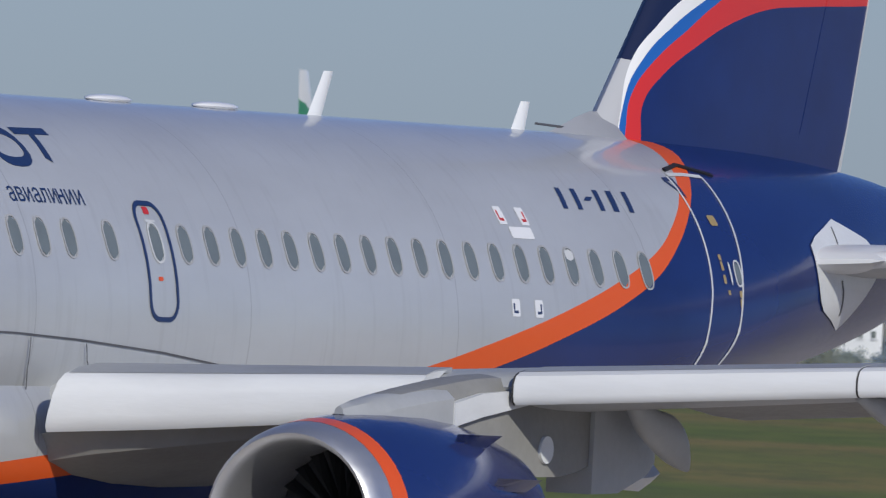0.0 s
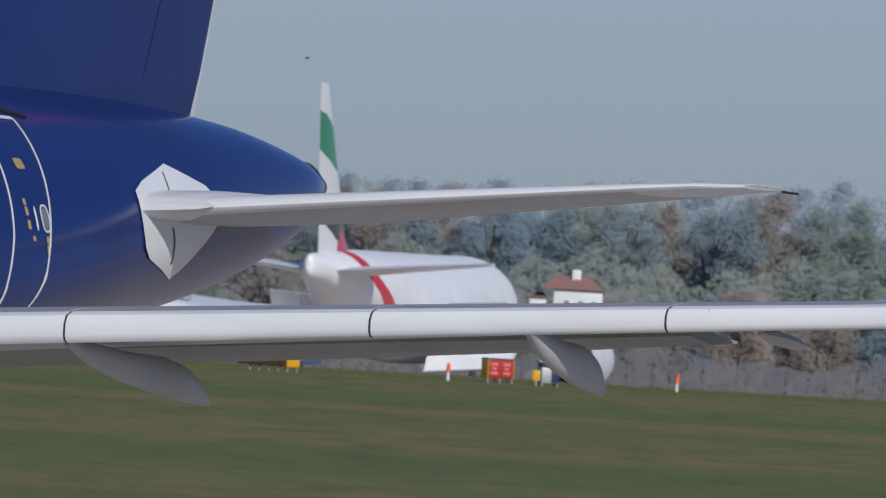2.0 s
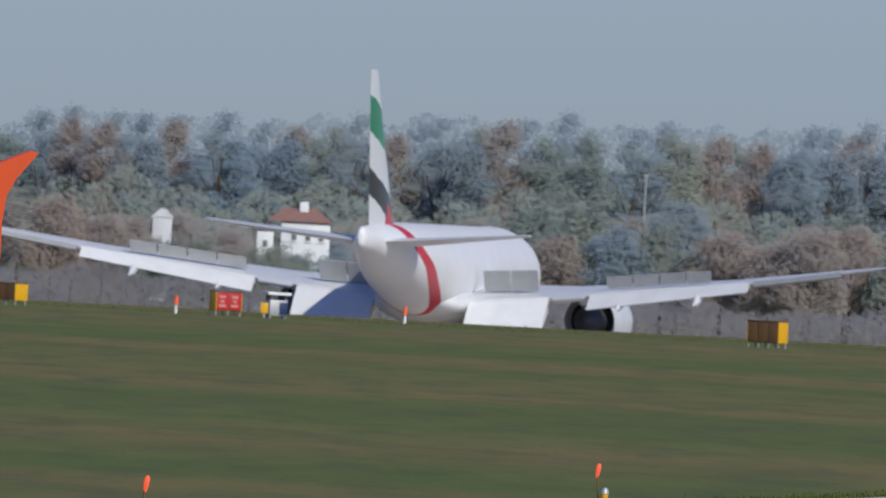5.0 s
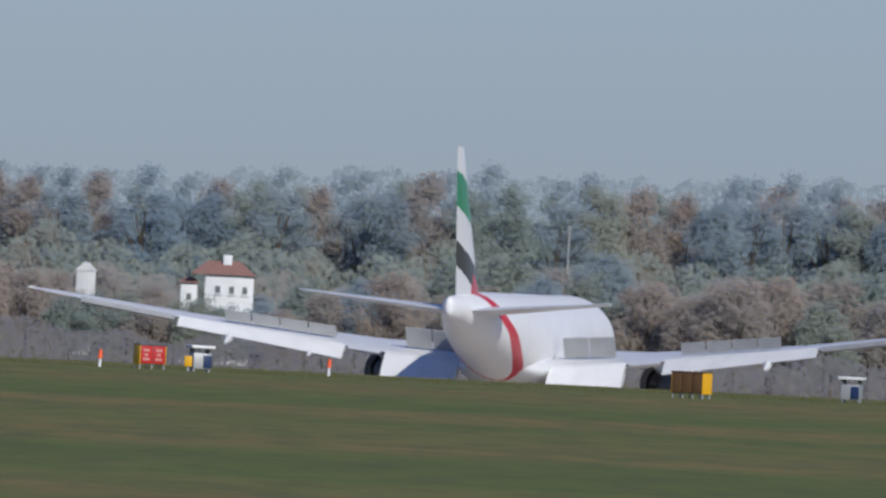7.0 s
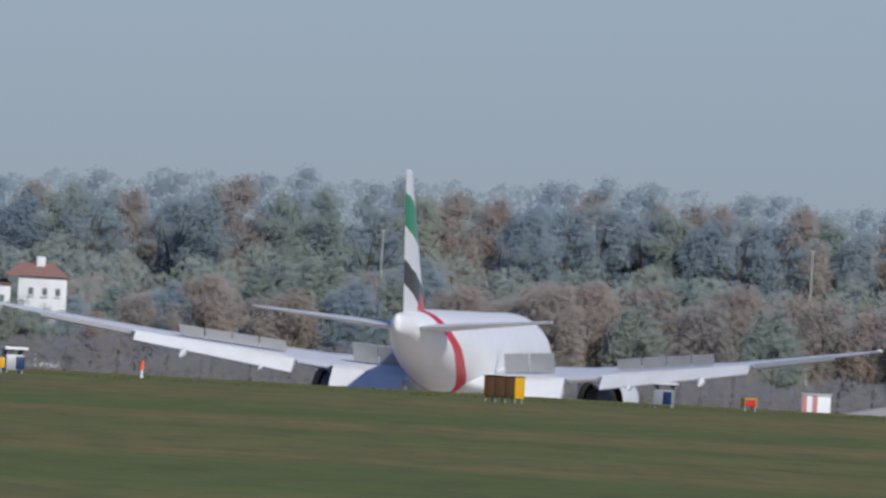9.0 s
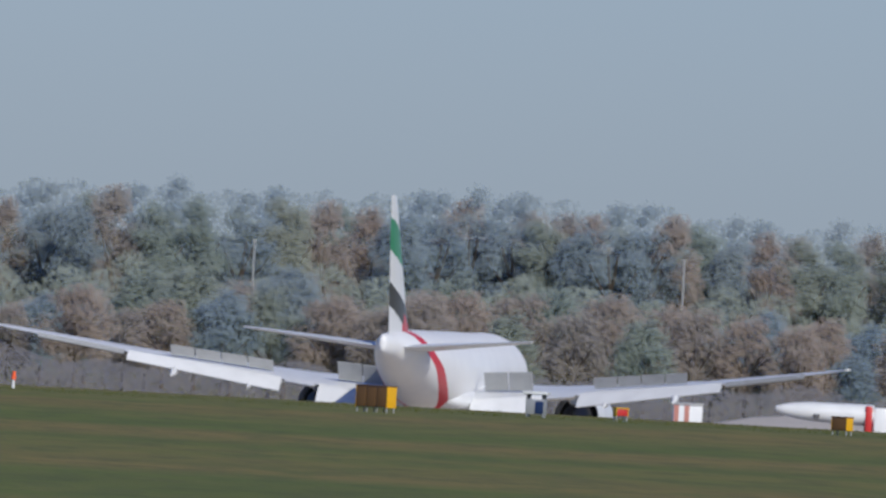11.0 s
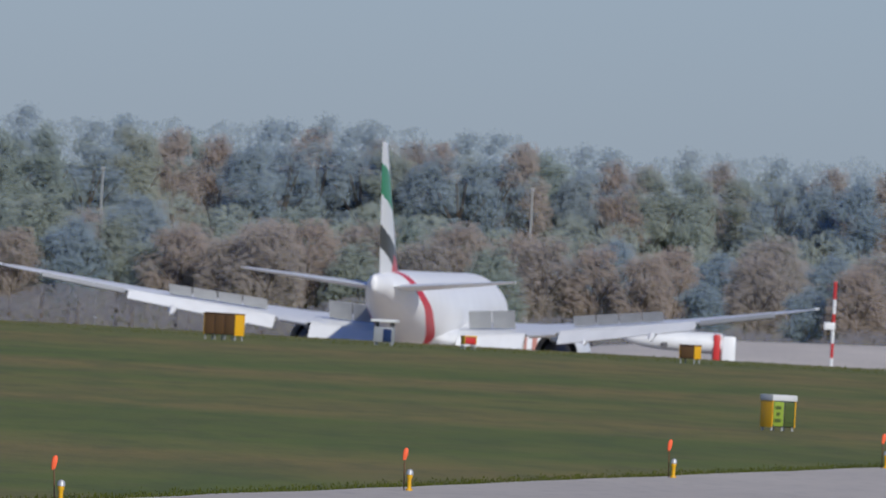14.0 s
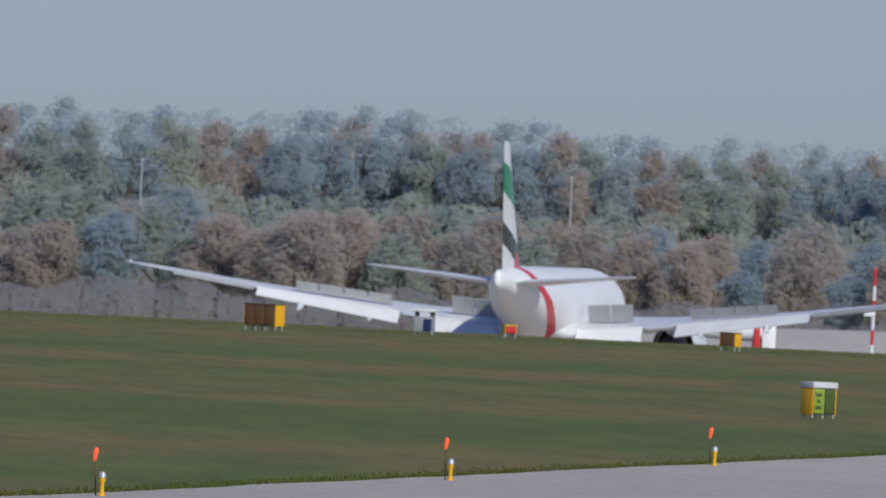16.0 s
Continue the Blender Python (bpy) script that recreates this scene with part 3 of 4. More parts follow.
    part("dorsal_fillet", skin(rings), paint_silver(), a, "silver fillet before the fin")
    part("wire_aerial", tube((10.7, 0, 5.84), (11.4, 0, 5.82), 0.012, bm=None), DARKGREY, a)
    # tailplane both sides, with the pale sliding plate at its root
    for side in (1, -1):
        rows = [(0.9, 13.85, 4.1, 4.58, 0.075), (2.0, 14.32, 3.6, 4.65, 0.068), (5.6, 16.3, 1.9, 5.08, 0.06), (6.05, 16.75, 1.5, 5.14, 0.055), (6.22, 17.5, 0.9, 5.17, 0.05)]
        tp = part("tailplane", skin([aerofoil(x, c, t, -side * y, z, drop=0.008 * c) for y, x, c, z, t in rows]), GREY, a, "pale grey tailplane")
        lip = [[(x + dx * 0.25, -side * y, z + dz * t * c * 0.62) for dx, dz in ((0.75, 0.78), (0.3, 0.62), (0.02, 0.25), (-0.06, 0.0), (0.02, -0.2), (0.3, -0.42), (0.5, -0.2))] for y, x, c, z, t in rows[1:4]]
        # white paint here stands for the highlight along the polished edge
        part("leading_edge", skin(lip), SLAT, tp, "leading edge in white for its highlight")
        part("tip_cap", skin([aerofoil(x - 0.02, c + 0.04, 1.2 * t, -side * y, z, drop=0.008 * c) for y, x, c, z, t in rows[2:]]), SLAT, tp, "white tip cap")
        part("wick", tube((18.3, -side * 6.2, 5.14), (18.62, -side * 6.2, 5.13), 0.012), BLACK, tp)
        plate = part("root_plate", patch([(13.9, 4.82), (13.94, 4.45), (14.03, 4.16), (15.1, 3.95), (16.0, 4.5), (15.9, 4.84), (14.85, 5.06)], 0.012, side, 12), SLAT, a, "pale six-sided plate round the tailplane root")
        part("plate_seam", strip([(14.72, 4.98), (14.74, 4.78)], 0.02, 0.018, side), DARKGREY, plate)
        part("plate_seam", strip([(14.72, 4.45), (14.85, 4.1)], 0.03, 0.018, side), DARKGREY, plate)
        cone = blend([(13.92, 4.62, 0.03, 1.48), (14.08, 4.63, 0.11, 1.43), (14.5, 4.65, 0.15, 1.4), (15.4, 4.67, 0.15, 1.3), (16.4, 4.7, 0.1, 1.1)], 4)
        part("root_fairing", skin([[(x + 0.3 * k, -side * (y + 0.55 * k), z + r * s + 0.04 * k) for k, s in ((0, 1), (0.5, 0.95), (1, 0.75), (1.25, 0.1), (1, -0.65), (0.5, -0.9), (0, -1))] for x, z, r, y in cone]), SLAT, a)
    part("tail_cap", skin(spun([(19.7, 0.25), (19.95, 0.14), (20.05, 0.1)], (0, 4.94), 16)), DARKGREY, a)
    part("tail_light", tube((19.75, 0, 4.62), (19.95, 0, 4.62), 0.05), BLACK, a)
    # wings
    for side in (1, -1):
        rows = []
        for y, x, c, z, t in WING:
            back = 0.7 if y < 2.5 else 0.0
            rows.append(aerofoil(x + 0.1 * (0.4 + c * 0.1) + back, c * 0.97 - back, t, -side * y, z + 0.02, drop=0.02 * c, n=14))
        wing = part("wing", skin(rows), GREY, a, "grey swept wing")
        cuts = (2.35, 5.35, 6.1, 8.947, 11.365, 13.705, 15.934)
        for i, (p, q) in enumerate(zip(cuts, cuts[1:])):
            if i == 1:
                continue
            s = part("slat", skin(slat_rings(p + 0.009, q - 0.009, side)), SLAT, wing, "white leading-edge slat")
            cap = []
            for y in (p + 0.02, 0.5 * (p + q), q - 0.02):
                x, c, z, t = wing_at(y)
                h = float(np.interp(y, [2.4, 5.4, 6.1, 15.9], [0.54, 0.4, 0.3, 0.21]))
                mid = float(np.interp(y, [2.4, 5.4, 6.1, 15.9], [2.9, 3.14, 3.26, 4.045]))
                cap.append([(x + dx * (0.6 + 0.8 * h), -side * y, mid + dz * h) for dx, dz in ((0.15, 0.53), (0.32, 0.63), (0.7, 0.72), (0.7, 0.6), (0.32, 0.55))])
            part("slat_cap", skin(cap), STEEL, s, "weathered bare metal upper strip")
            if i > 1:
                part("joint_seal", skin(slat_rings(p - 0.007, p + 0.007, side, 1)), BLACK, wing)
            x, c, z, t = wing_at(p + 0.35)
            part("slat_rivet_panel", box((0.02, 0.06, 0.025), (x + 0.02, -side * (p + 0.3), z + 0.05)), STEEL, s)
        # bulge whose darker grey paints the shade below the wing root
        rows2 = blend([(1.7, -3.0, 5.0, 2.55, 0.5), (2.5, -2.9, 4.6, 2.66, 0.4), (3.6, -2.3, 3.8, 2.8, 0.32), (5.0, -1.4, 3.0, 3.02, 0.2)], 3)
        part("wing_underside", skin([[(x + c * (0.5 - 0.5 * math.cos(math.pi * k / 8)), -side * y, z - r * math.sin(math.pi * k / 8) ** 0.6) for k in range(9)] + [(x + c * (1 - k / 3), -side * y, z + 0.15) for k in range(1, 3)] for y, x, c, z, r in rows2]), SHADE_GREY, wing, "underside of the wing root in grey darkened for shade")
        # wing tip: lamp window and fence
        x0, c0, z0, t0 = wing_at(15.95)
        x1, c1, z1, t1 = wing_at(16.9)
        part("tip_nose", skin([[(x + dx, -side * y, z + dz * k) for dx, dz in ((0.5, 0.09), (0.25, 0.095), (0.08, 0.07), (0, 0.0), (0.06, -0.06), (0.3, -0.09))] for y, x, z, k in ((15.96, x0 + 0.05, z0 + 0.03, 1), (16.5, 0.5 * (x0 + x1) + 0.03, 0.5 * (z0 + z1) + 0.02, 0.8), (16.93, x1, z1, 0.55))]), SLAT, wing)
        lamp = part("navigation_lamp", skin([[(wing_at(y)[0] - 0.005 + dx, -side * y, wing_at(y)[2] + 0.035 + dz) for dx, dz in ((0.12, 0.05), (0.04, 0.045), (-0.012, 0.0), (0.03, -0.04), (0.12, -0.045))] for y in (16.1, 16.2, 16.45, 16.56)]), STEEL, wing, "wing-tip lamp housing")
        part("lamp_lens", skin([[(wing_at(y)[0] - 0.022 + dx, -side * y, wing_at(y)[2] + 0.035 + dz) for dx, dz in ((0.06, 0.035), (0.0, 0.03), (-0.01, 0.0), (0.0, -0.03), (0.06, -0.035))] for y in (16.27, 16.33)]), RED, lamp)
        out = [(4.3, 4.12), (4.75, 4.33), (5.2, 4.47), (5.56, 4.56), (5.66, 4.54), (5.35, 4.32), (5.22, 4.18), (5.17, 3.95), (5.17, 3.64), (5.03, 3.66), (4.86, 3.86), (4.6, 4.03)]
        bm = bmesh.new()
        fr = [[bm.verts.new((x, -side * (16.97 + dy), z)) for x, z in out] for dy in (-0.025, 0.025)]
        bm.faces.new(fr[0]); bm.faces.new(list(reversed(fr[1])))
        for i in range(len(out)):
            j = (i + 1) % len(out)
            bm.faces.new((fr[0][i], fr[0][j], fr[1][j], fr[1][i]))
        bmesh.ops.recalc_face_normals(bm, faces=bm.faces[:])
        part("tip_fence", bm, ORANGE, a, "orange wing-tip fence", smooth=False)
        # flaps let down a little behind the wing, and the aileron actuator
        rows = []
        for y, te in ((6.35, 3.08), (9.0, 3.3), (11.4, 3.52), (13.2, 3.7)):
            x, c, z, t = wing_at(y)
            rows.append([(x + 0.74 * c, -side * y, z + 0.02), (x + 0.95 * c, -side * y, z - 0.09), (x + c + 0.3, -side * y, te), (x + c + 0.27, -side * y, te - 0.02), (x + 0.9 * c, -side * y, z - 0.19), (x + 0.74 * c, -side * y, z - 0.12)])
        part("flap", skin(rows), SHADE_GREY, wing, "grey flap let down a little")
        part("actuator_fairing", skin([[(4.0 + 0.9 * u, -side * 13.9 + r * math.cos(math.pi * i / 4), 3.79 - 0.1 * u + 0.7 * r * math.sin(math.pi * i / 4)) for i in range(8)] for u, r in ((0, 0.03), (0.3, 0.1), (0.7, 0.09), (1.0, 0.015))]), GREY, wing)
        # flap track fairings
        for y, tip_x, tip_z, top_z, length in ((6.3, 1.97, 2.55, 3.1, 1.25), (8.9, 2.86, 2.84, 3.27, 2.55), (12.6, 3.5, 3.14, 3.6, 1.4)):
            drop = top_z - tip_z
            rings = []
            for u, up, low in blend([(0.0, -0.3, -0.12), (0.2, -0.2, 0.34), (0.45, -0.05, 0.64), (0.68, 0.02, 0.84), (0.84, 0.24, 0.94), (0.94, 0.58, 0.98), (1.0, 0.92, 1.0)], 3):
                mid, half = top_z - drop * (up + low) / 2, drop * (low - up) / 2
                wide = min(0.17, 0.03 + 0.5 * half)
                rings.append([(tip_x - length * (1 - u), -side * y + wide * math.cos(2 * math.pi * i / 16), mid + half * math.sin(2 * math.pi * i / 16)) for i in range(16)])
            part("flap_track_fairing", skin(rings), GREY, wing, "grey flap track fairing under the wing")
        engine(a, side)
    gear(a)
    return a


def paint_silver():
    return paint("silver_paint", (0.46, 0.465, 0.48), 0.36, 0.3, 0.2)


def engine(a, side):
    cy, cz = 5.75, 1.92

    def turned(profile, n):
        return spun([(x - 0.06, 0.87 * r) for x, r in profile], (cy, cz), n, side)

    e = part("engine_cowl", skin(turned([(-4.32, 1.135), (-4.0, 1.18), (-3.5, 1.22), (-2.8, 1.22), (-2.2, 1.17), (-1.6, 1.06), (-1.25, 0.97), (-1.3, 0.93), (-2.0, 0.95)], 48), ends=False), NAVY, a, "navy engine cowl")
    part("inlet_lip", skin(turned([(-4.55, 1.095), (-4.7, 1.06), (-4.83, 1.01), (-4.87, 0.965), (-4.84, 0.92), (-4.72, 0.875), (-4.4, 0.85), (-3.9, 0.86), (-3.55, 0.87)], 48), ends=False), METAL, e, "polished metal inlet lip")
    part("cowl_band", skin(turned([(-4.55, 1.097), (-4.32, 1.137)], 48), ends=False), ORANGE, e, "orange band round the cowl")
    part("fan_disc", skin(turned([(-3.6, 0.87), (-3.58, 0.3), (-3.56, 0.02)], 32)), BLACK, e)
    # blades in black: the shade inside the inlet is put into their colour
    for k in range(24):
        b = 2 * math.pi * k / 24
        rings = []
        for rr, tw in ((0.22, 0.5), (0.48, 0.8), (0.745, 1.0)):
            rings.append([(-3.72 + u, side * -cy + rr * math.cos(b + v), cz + rr * math.sin(b + v)) for u, v in ((-0.07, -0.06 * tw), (0.0, 0.012), (0.07, 0.06 * tw), (0.0, -0.012))])
        part("fan_blade", skin(rings), BLACK, e, smooth=False)
    part("spinner", skin(turned([(-4.1, 0.01), (-4.0, 0.1), (-3.8, 0.22), (-3.6, 0.27)], 24)), DARKGREY, e)
    part("core_nozzle", skin(turned([(-1.7, 0.72), (-1.2, 0.68), (-0.6, 0.55), (-0.3, 0.45), (-0.32, 0.4)], 32)), METAL, e)
    part("exhaust_plug", skin(turned([(-0.6, 0.34), (-0.1, 0.22), (0.4, 0.03)], 24)), DARKGREY, e)
    # strakes on the cowl
    for x, z in ((-3.0, 2.72), (-2.7, 2.33)):
        rr = math.sqrt(max(0.0, 1.057 ** 2 - (z - cz) ** 2))
        yy = -side * cy - side * rr
        rings = [[(x + u, yy + side * 0.02, z + 0.02), (x + u, yy - side * h, z + 0.1), (x + u + 0.02, yy - side * h, z + 0.1), (x + u + 0.02, yy + side * 0.02, z - 0.02)] for u, h in ((0, 0.01), (0.3, 0.12), (0.62, 0.14))]
        part("strake", skin(rings), NAVY, e)
    # pylon
    rows = [(-4.0, 3.02, 2.9, 0.05), (-3.4, 3.14, 2.7, 0.16), (-2.4, 3.28, 2.6, 0.22), (-1.3, 3.38, 2.5, 0.24), (0.0, 3.3, 2.45, 0.22), (1.2, 3.2, 2.7, 0.16), (2.2, 3.15, 3.0, 0.05)]
    rings = []
    for x, zt, zb, w in blend(rows, 3):
        rings.append([(x, -side * cy + s * w, z) for s, z in ((-1, zb), (-1, zt - 0.12), (-0.75, zt - 0.03), (0, zt), (0.75, zt - 0.03), (1, zt - 0.12), (1, zb))])
    # pylon sides darkened in colour for the shade behind the engine
    p = part("pylon", skin(rings), SHADE_GREY, a, "engine pylon in grey darkened for shade")
    part("pylon_nose", skin([[(x, -side * cy + q * w, z) for q, z in ((-1, zb), (-1, zt - 0.1), (-0.6, zt), (0, zt + 0.03), (0.6, zt), (1, zt - 0.1), (1, zb))] for x, zb, zt, w in blend([(-4.05, 2.95, 3.0, 0.06), (-3.6, 2.85, 3.08, 0.2), (-2.9, 2.85, 3.18, 0.27), (-2.3, 2.85, 3.24, 0.28)], 3)]), GREY, p, "pale pylon nose fairing")
    part("rear_fairing", skin([[(x, -side * cy + q * w, z) for q, z in ((-1, zb), (-1, zt), (1, zt), (1, zb))] for x, zb, zt, w in ((0.65, 2.3, 3.2, 0.24), (1.2, 2.32, 3.2, 0.24), (1.9, 2.5, 3.15, 0.18), (2.2, 2.62, 3.1, 0.1))]), GREY, p, "pale rear pylon fairing")
    part("drain_mast", skin([[(x, -side * cy + q * w, z + dz * w) for q, dz in ((-1, 0), (0, 1), (1, 0), (0, -1))] for x, z, w in ((1.6, 2.45, 0.1), (2.1, 2.48, 0.14), (2.35, 2.52, 0.09))]), SLAT, p)
    part("pylon_panel", skin([[(x, -side * (cy + 0.2), zb), (x, -side * (cy + 0.3), zb), (x, -side * (cy + 0.3), zt), (x, -side * (cy + 0.2), zt)] for x, zb, zt in ((-2.3, 2.88, 3.1), (-1.75, 2.98, 3.2), (-0.75, 3.12, 3.26))]), SLAT, p)
    bm = tube((-0.33, -side * (cy + 0.2), 2.7), (-0.33, -side * (cy + 0.26), 2.7), 0.13, n=20)
    part("round_panel", bm, SLAT, p)


def gear(a):
    for x, y, r in ((1.6, 3.6, 0.58), (1.6, -3.6, 0.58), (-11.1, 0, 0.38)):
        leg = part("landing_gear", tube((x, -y, r), (x, -y, 2.6), 0.11), STEEL, a, "landing gear leg with twin wheels")
        for dy in (-0.45, 0.1):
            part("wheel", skin([[(x + rr * math.cos(2 * math.pi * i / 24), -y + yy + dy * (r / 0.58), r + rr * math.sin(2 * math.pi * i / 24)) for i in range(24)] for yy, rr in ((0, r * 0.6), (0.03, r * 0.94), (0.1, r), (0.25, r), (0.33, r * 0.94), (0.36, r * 0.6))]), BLACK, leg)


AIRLINER = near_airliner()
# ---------------------------------------------------------------- the far airliner: x aft from the fin tip, starboard is +y, z up
def far_airliner():
    a = thing("white_airliner", "white wide-body airliner rolling away with flaps and spoilers out", "airplane")
    rows = [(-63.5, 5.0, 0.1, 0.1), (-62, 5.1, 1.5, 1.5), (-58, 5.4, 2.7, 2.7), (-54, 5.6, 3.1, 3.1), (-45, 5.6, 3.1, 3.1), (-26, 5.6, 3.1, 3.1), (-21, 5.75, 2.95, 3.02), (-16, 6.15, 2.55, 2.75),
            (-11, 6.65, 2.02, 2.25), (-6, 7.15, 1.4, 1.55), (-2.5, 7.45, 0.95, 0.95), (0.3, 7.6, 0.7, 0.4), (0.8, 7.65, 0.3, 0.15)]
    rings = [[(x, ry * math.cos(2 * math.pi * i / 40), c + rz * math.sin(2 * math.pi * i / 40)) for i in range(40)] for x, c, rz, ry in blend(rows, 4)]
    part("fuselage", skin(rings), JET, a, "white fuselage with a red band round the tail")
    rings = []
    for z, le, te in ((8.0, -11.6, -2.2), (9.2, -10.2, -2.0), (13, -6.9, -1.1), (17, -3.6, -0.2), (18.5, -2.4, 0.0), (18.6, -1.9, 0.0)):
        rings.append([(x, w, z) for x, _, w in aerofoil(le, te - le, 0.1, 0, 0, n=10)])
    part("fin", skin(rings), JETFIN, a, "white tail fin with green, black and red waves")
    for s in (1, -1):
        rows = [(1.0, -10.2, 7.2, 7.25, 0.1), (2.6, -9.1, 6.2, 7.4, 0.1), (10.3, -3.4, 2.5, 8.2, 0.09), (10.75, -2.7, 1.7, 8.25, 0.08)]
        part("tailplane", skin([aerofoil(x, c, t, s * y, z, drop=-0.02 * c) for y, x, c, z, t in rows]), WHITE, a, "white tailplane")
        rows = [(2.0, -39.5, 14.5, 4.2, 0.12), (9.6, -34.8, 9.2, 4.7, 0.11), (21, -27.3, 5.2, 5.9, 0.1), (31, -20.5, 2.4, 7.3, 0.09), (32.4, -18.3, 0.9, 7.5, 0.08)]
        wing = part("wing", skin([aerofoil(x, c, t, s * y, z, drop=0.045 * c) for y, x, c, z, t in rows]), WHITE, a, "white swept wing")
        def at(y):
            return [float(np.interp(y, [r[0] for r in rows], [r[i] for r in rows])) for i in (1, 2, 3)]
        # flaps let down, spoilers raised
        for y0, y1, back, drop, mat, name in ((3.2, 8.5, 2.6, 2.1, WHITE, "flap"), (8.8, 11.0, 1.2, 0.12, WHITE, "flap"), (11.3, 22.5, 1.6, 0.95, WHITE, "flap"), (22.8, 29.0, 0.7, 0.32, GREY, "aileron")):
            rings = []
            for y in (y0, (y0 + y1) / 2, y1):
                x, c, z = at(y)
                k = c / 9 if y > 11 else 1
                k = max(0.6, min(1, k))
                tx, tz = x + c - 0.2, z - 0.045 * c
                rings.append([(tx, s * y, tz + 0.12), (tx + back * 0.5 * k, s * y, tz - drop * 0.4 * k), (tx + back * k, s * y, tz - drop * k), (tx + back * k - 0.1, s * y, tz - drop * k - 0.06), (tx + 0.2, s * y, tz - drop * 0.45 * k), (tx - 0.3, s * y, tz - 0.3)])
            part(name, skin(rings), mat, wing, "white flap let down" if name == "flap" else "grey drooped aileron")
        for y0, y1 in ((3.7, 5.5), (5.6, 7.4), (12.2, 14.0), (14.1, 15.9), (16.0, 17.8), (17.9, 19.6)):
            rings = []
            for y in (y0, y1):
                x, c, z = at(y)
                k = 1.0 if y < 9 else 0.55
                tx, tz = x + c * 0.74, z + 0.12
                rings.append([(tx, s * y, tz), (tx + 1.1 * k, s * y, tz + 1.35 * k), (tx + 1.2 * k, s * y, tz + 1.3 * k), (tx + 0.15, s * y, tz - 0.05)])
            part("spoiler", skin(rings), GREY, wing, "raised grey spoiler", smooth=False)
        for y in (6.5, 13.5, 19.0):
            x, c, z = at(y)
            rings = [[(x + c * 0.7 + u * 4, s * y + r * math.cos(2 * math.pi * i / 10), z - 0.5 - 0.9 * u + 1.3 * r * math.sin(2 * math.pi * i / 10)) for i in range(10)] for u, r in ((0, 0.05), (0.3, 0.28), (0.75, 0.26), (1, 0.05))]
            part("flap_track_fairing", skin(rings), WHITE, wing)
        part("navigation_lamp", box((0.5, 0.35, 0.16), (-17.9, s * 32.4, 7.5), 0.05), WHITE, wing)
        cy, cz = 9.8, 2.8
        e = part("engine_cowl", skin(spun([(-42.5, 1.6), (-42.7, 1.7), (-42, 1.9), (-40, 2.0), (-38, 1.95), (-36, 1.8), (-35.2, 1.7), (-35.3, 1.63), (-37, 1.55)], (-s * cy, cz), 32), ends=False), WHITE, wing, "white engine cowl")
        part("exhaust", skin(spun([(-36.6, 1.5), (-36.5, 0.02)], (-s * cy, cz), 24)), BLACK, e)
        part("core_nozzle", skin(spun([(-37, 1.1), (-35, 1.0), (-33.8, 0.75), (-33.5, 0.5), (-32.8, 0.05)], (-s * cy, cz), 24)), DARKGREY, e)
        part("pylon", skin([[(x, s * cy + w * q, z) for q, z in ((-1, zb), (-1, zt), (1, zt), (1, zb))] for x, zb, zt, w in ((-43.5, 4.6, 4.75, 0.1), (-40, 4.0, 5.0, 0.35), (-36, 3.4, 4.6, 0.35), (-31, 3.9, 4.4, 0.08))]), WHITE, wing)
        leg = part("landing_gear", tube((-27.5, s * 5.4, 0.7), (-27.5, s * 5.4, 3.9), 0.22), STEEL, a)
        for dx in (-1.5, 0, 1.5):
            for dy in (-0.95, 0.35):
                part("wheel", skin([[(-27.5 + dx + r * math.cos(2 * math.pi * i / 18), s * 5.4 + dy + yy, 0.68 + r * math.sin(2 * math.pi * i / 18)) for i in range(18)] for yy, r in ((0, 0.4), (0.05, 0.64), (0.15, 0.68), (0.45, 0.68), (0.55, 0.64), (0.6, 0.4))]), BLACK, leg)
    part("belly_fairing", skin([[(x, ry * math.cos(2 * math.pi * i / 28), c + rz * math.sin(2 * math.pi * i / 28)) for i in range(28)] for x, c, rz, ry in blend([(-46, 3.4, 0.3, 1.5), (-42, 3.4, 1.2, 3.0), (-33, 3.4, 1.5, 3.5), (-25, 3.5, 1.3, 3.2), (-20, 3.7, 0.3, 1.6)], 4)]), WHITE, a)
    return a


JETLINER = far_airliner()


# ---------------------------------------------------------------- airfield signs and lights
def place(az, d, z=None, rz=0.0):
    x = d * math.tan(radians(az))
    return pose(x, d, smooth_rise(d) if z is None else z, 0, 0, rz)


